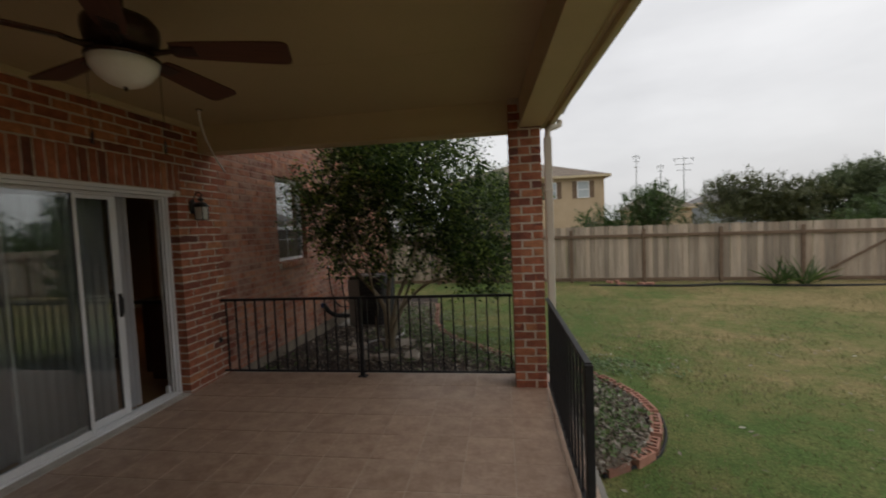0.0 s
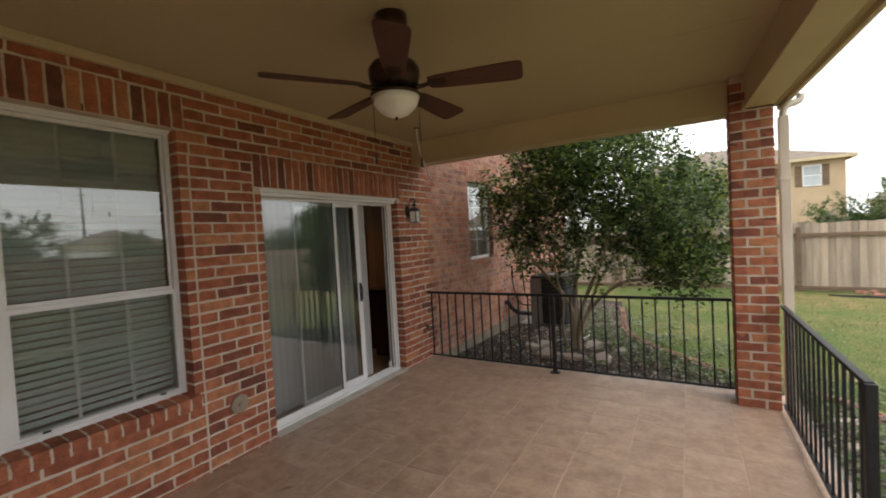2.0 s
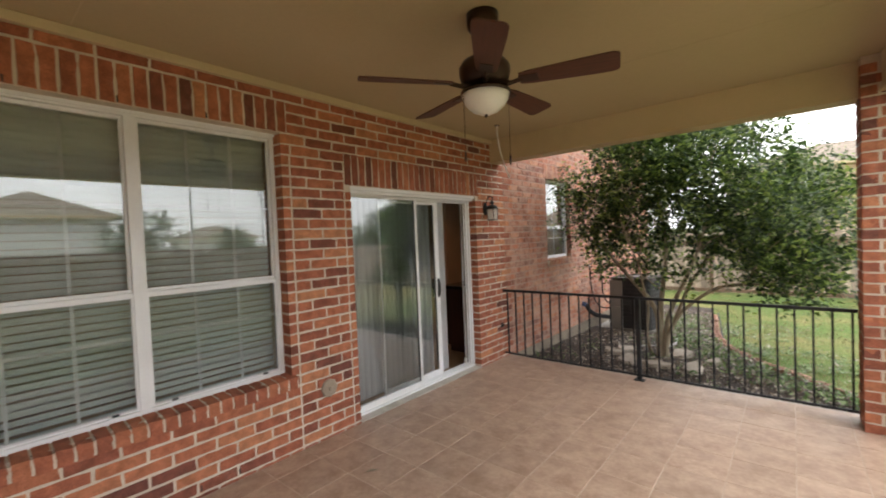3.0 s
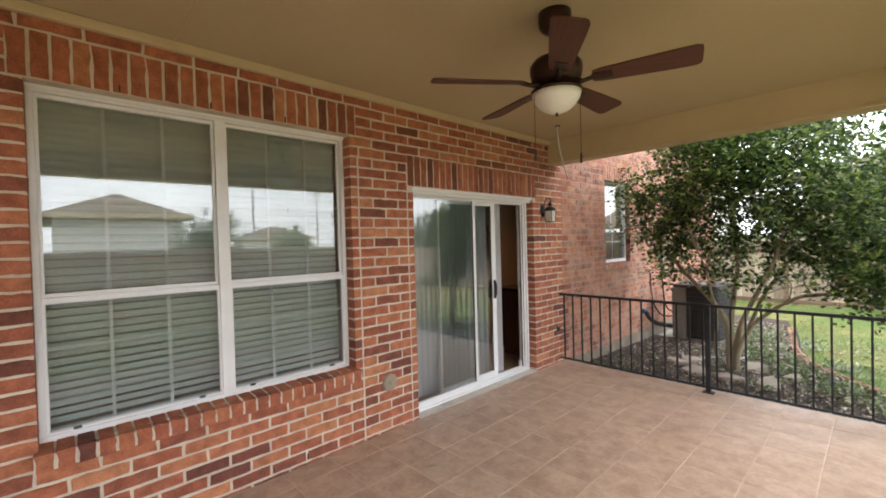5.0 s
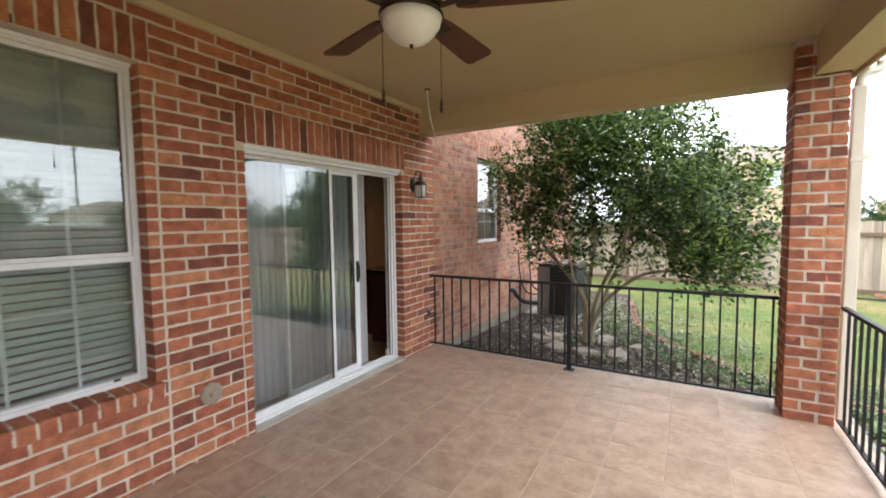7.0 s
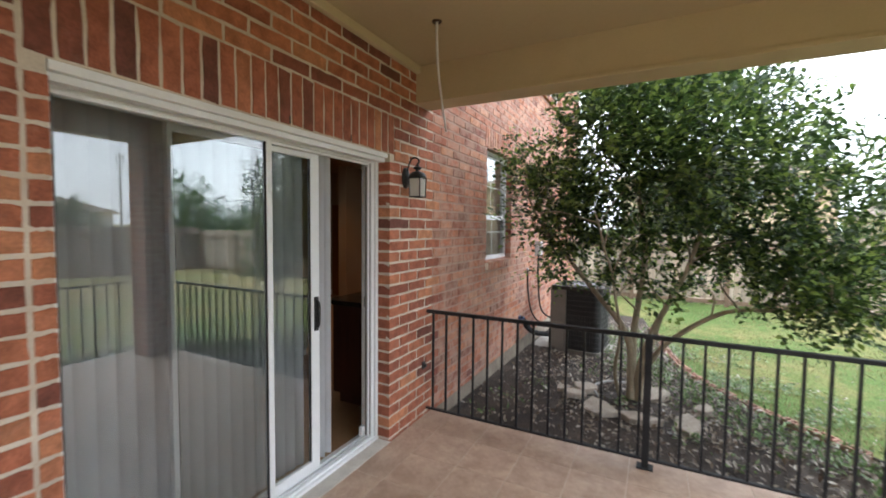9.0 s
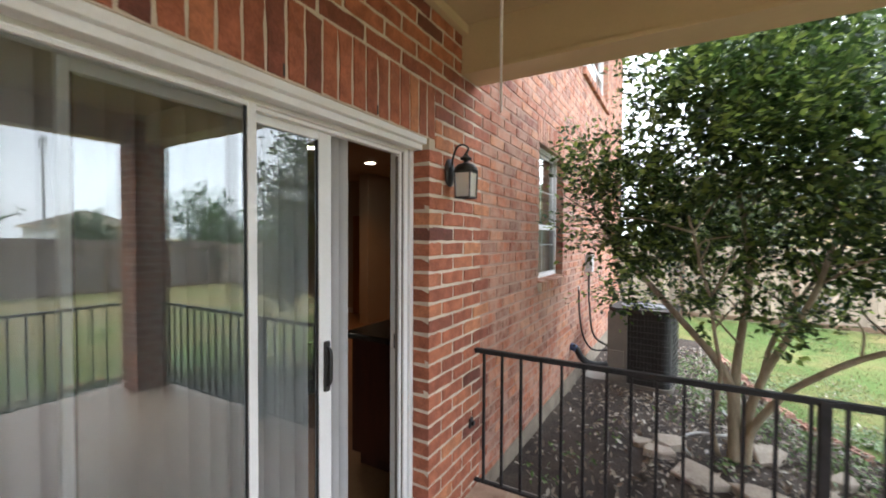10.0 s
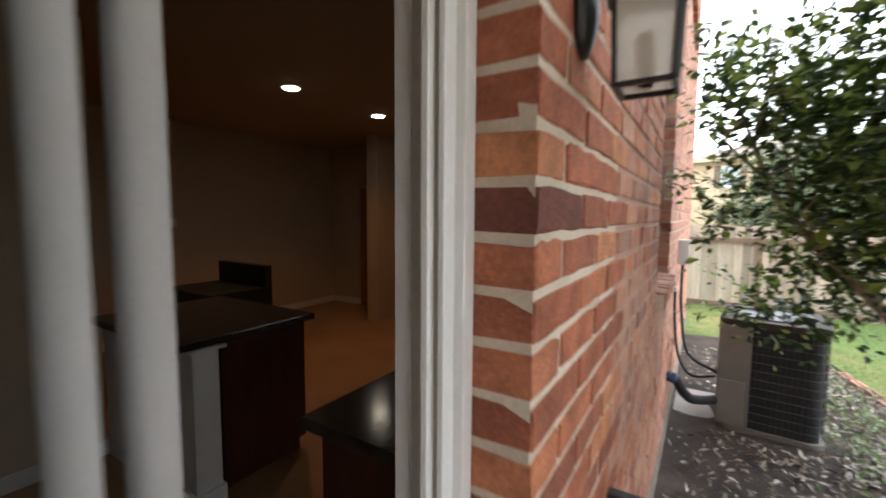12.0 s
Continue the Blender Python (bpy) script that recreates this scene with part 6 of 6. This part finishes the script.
def lay_wall(y0, y1, z0, z1):
    row = 0
    z = z0
    while z + BH <= z1:
        lo, hi = z, z + BH
        cuts = []
        for a, b, c, d in HOLES:
            if hi > c + 0.012 and lo < d - 0.012:
                cuts.append((a, b))
        for j in JOINTS:
            if z < 2.27:
                cuts.append((j - 0.008, j + 0.008))
        spans, y = [], y0
        for a, b in sorted(cuts):
            if a > y:
                spans.append((y, a))
            y = max(y, b)
        spans.append((y, y1))
        off = (row % 2) * (BL + JOINT) / 2
        for a, b in spans:
            k = math.floor((a - y0 - off) / (BL + JOINT))
            pieces = []
            while True:
                s = y0 + off + k * (BL + JOINT)
                e = s + BL
                k += 1
                if s >= b - 0.004:
                    break
                s2, e2 = max(s, a), min(e, b)
                if e2 - s2 > 0.004:
                    pieces.append([s2, e2])
            if len(pieces) > 1 and pieces[0][1] - pieces[0][0] < 0.055:
                pieces[1][0] = a
                pieces.pop(0)
            if len(pieces) > 1 and pieces[-1][1] - pieces[-1][0] < 0.055:
                pieces.pop()
            pieces[0][0] = max(min(pieces[0][0], a + 0.001), a)
            if b < y1:
                pieces[-1][1] = b
            for s2, e2 in pieces:
                m = pose(XW + rngb.uniform(-0.0015, 0.0020), (s2 + e2) / 2, (lo + hi) / 2, rngb.uniform(-0.5, 0.5), 0, rngb.uniform(-0.3, 0.3)) @ Matrix.Diagonal((1, (e2 - s2) / BL, 1, 1))
                lay_brick(stretcher, m, 1.38 < (s2 + e2) / 2 < 4.60 and z < 2.75)
        row += 1
        z += COURSE


def lay_units(me, y0, y1, zc, unit, x, own, rx=0.0, ry=0.0, tall=1.0):
    n = max(1, round((y1 - y0) / unit))
    for k in range(n):
        y = y0 + (k + 0.5) * (y1 - y0) / n
        lay_brick(me, pose(x + rngb.uniform(-0.001, 0.002), y, zc + rngb.uniform(-0.002, 0.002), rx + rngb.uniform(-0.6, 0.6), ry, 0) @ Matrix.Diagonal((1, 1, tall, 1)), own)


a, b, c, d = SOLDIERS[1]
lay_units(soldier_me, a, b, (c + d) / 2, 0.079, XW, True, tall=(d - c) / 0.240)
lay_wall(WALL_S, WALL_N, FIRST, WALL_TOP - 0.05)
for a, b, c, d in (SOLDIERS[0], SOLDIERS[2]):
    lay_units(soldier_me, a, b, (c + d) / 2, 0.079, XW, False, tall=(d - c) / 0.240)
for a, b, c, d in SOLDIERS:
    lo = FIRST + COURSE * math.floor((c - FIRST) / COURSE)
    if 0.03 < c - JOINT - lo < BH:
        for y in (a + 0.024, b - 0.024):
            lay_brick(stretcher, pose(XW, y, (lo + c - JOINT) / 2) @ Matrix.Diagonal((1, 0.052 / BL, (c - JOINT - lo) / BH, 1)), False)
rowlock = [brick_mesh(0.0665, 0.090, 0.16, "sill_brick", k) for k in range(4)]
for a, b, c in ((WIN[0] - 0.02, WIN[1] + 0.03, WIN[2]), (FAR[0] - 0.02, FAR[1] + 0.02, FAR[2]), (UP[0] - 0.02, UP[1] + 0.02, UP[2])):
    lay_units(rowlock, a, b, c - 0.050, 0.079, XW + 0.045, False, 0, 4)
for vs, fs, mat, owner in ((joined_v, joined_f, BRICK_JOINED, wall_west), (skylit_v, skylit_f, BRICK_SKYLIT, wall_outer)):
    me = bpy.data.meshes.new("brickwork")
    me.from_pydata(vs, [], fs)
    me.materials.append(mat)
    o = new("brickwork", me)
    o.parent = owner
    o["kind"] = "stuff"
bm = bmesh.new()
for a, b, c in ((WIN[0] - 0.02, WIN[1] + 0.03, WIN[2]), (FAR[0] - 0.02, FAR[1] + 0.02, FAR[2])):
    box(bm, -3.30, XW + 0.038, a, b, c - 0.090, c - 0.012)
part("sill_bed", bm, MORTAR, wall_west)

bm = bmesh.new()
for y, z in ((-0.036, 2.455), (0.415, 2.455), (0.885, 2.455), (2.971, 2.10), (3.448, 2.10), (0.727, 0.045), (0.970, 0.045)):
    box(bm, XW - 0.02, XW + 0.0015, y - 0.004, y + 0.004, z - 0.016, z + 0.022)
part("weep_hole", bm, RUBBER, wall_west, "small dark weep slots in the joints")

# a dry leaf blown onto the patio
bm = bmesh.new()
mid = [bm.verts.new((-0.05 + 0.025 * k, 0.0, 0.004 + 0.002 * (k % 2))) for k in range(5)]
for s in (-1, 1):
    rim = [bm.verts.new((-0.05 + 0.025 * k, s * 0.017 * math.sin(math.pi * k / 4), 0.008 + 0.008 * math.sin(math.pi * k / 4))) for k in range(1, 4)]
    bm.faces.new([mid[0], mid[1], rim[0]])
    bm.faces.new([mid[1], mid[2], rim[1], rim[0]])
    bm.faces.new([mid[2], mid[3], rim[2], rim[1]])
    bm.faces.new([mid[3], mid[4], rim[2]])
leaf = tagged(obj("dry_leaf", bm, BARK), "curled brown dry leaf lying on the patio tiles", "leaf")
leaf.matrix_basis = pose(-2.474, 1.556, 0.0, 0, 0, 52)

# ---- brick column ----
col = tagged(obj("column", newbox(0.1615, 0.4465, 4.1205, 4.4245, -0.01, CEIL + 0.05), MORTAR), "red brick patio column in pinwheel bond", "column", kind="structure")
long_me = [brick_mesh(0.188, BH, 0.09, "column_brick", k) for k in range(4)]
short_me = [brick_mesh(0.088, BH, 0.085, "column_brick", k) for k in range(4)]
for q in long_me + short_me:
    q.materials.append(BRICK)
cx, cy, hx, hy = 0.304, 4.2725, 0.149, 0.1585
z, row = 0.003, 0
while z + BH < CEIL:
    for side in range(4):
        w = hx if side % 2 == 0 else hy
        ang = (-90, 0, 90, 180)[side]
        out = hy if side % 2 == 0 else hx
        for kind in (0, 1):
            length = 0.188 if kind == 0 else 0.088
            left = (row % 2 == 0) == (kind == 0)
            along = (-w + length / 2) if left else (w - length / 2)
            o = new("brick", rngb.choice(long_me if kind == 0 else short_me))
            o.parent = col
            o.matrix_basis = pose(cx, cy, z + BH / 2, 0, 0, ang) @ pose(out + rngb.uniform(-0.0015, 0.001), along, 0, rngb.uniform(-0.5, 0.5), 0, 0)
    z += COURSE
    row += 1

# ---- floor tiles ----
TS = 0.337
bm = bmesh.new()
box(bm, -TS / 2 + 0.003, TS / 2 - 0.003, -TS / 2 + 0.003, TS / 2 - 0.003, -0.010, 0.0)
top = [e for e in bm.edges if all(v.co.z > -0.001 for v in e.verts)]
bmesh.ops.bevel(bm, geom=top, offset=0.002, segments=1, affect="EDGES")
tile_me = bpy.data.meshes.new("tile")
bm.to_mesh(tile_me)
bm.free()
tile_me.materials.append(TILE)
XS = [-0.239 + TS * k for k in range(-9, 3)]
y = 4.485 - TS
while y > -1.7:
    for x in XS:
        x0, x1 = max(x, -3.148), min(x + TS, 0.578)
        if x1 - x0 < 0.04:
            continue
        o = new("tile", tile_me)
        o.parent = slab
        o.matrix_basis = pose((x0 + x1) / 2, y + TS / 2, random.uniform(-0.0006, 0.0004), random.uniform(-0.08, 0.08), random.uniform(-0.08, 0.08), 0) @ Matrix.Diagonal(((x1 - x0) / TS, 1, 1, 1))
    y -= TS
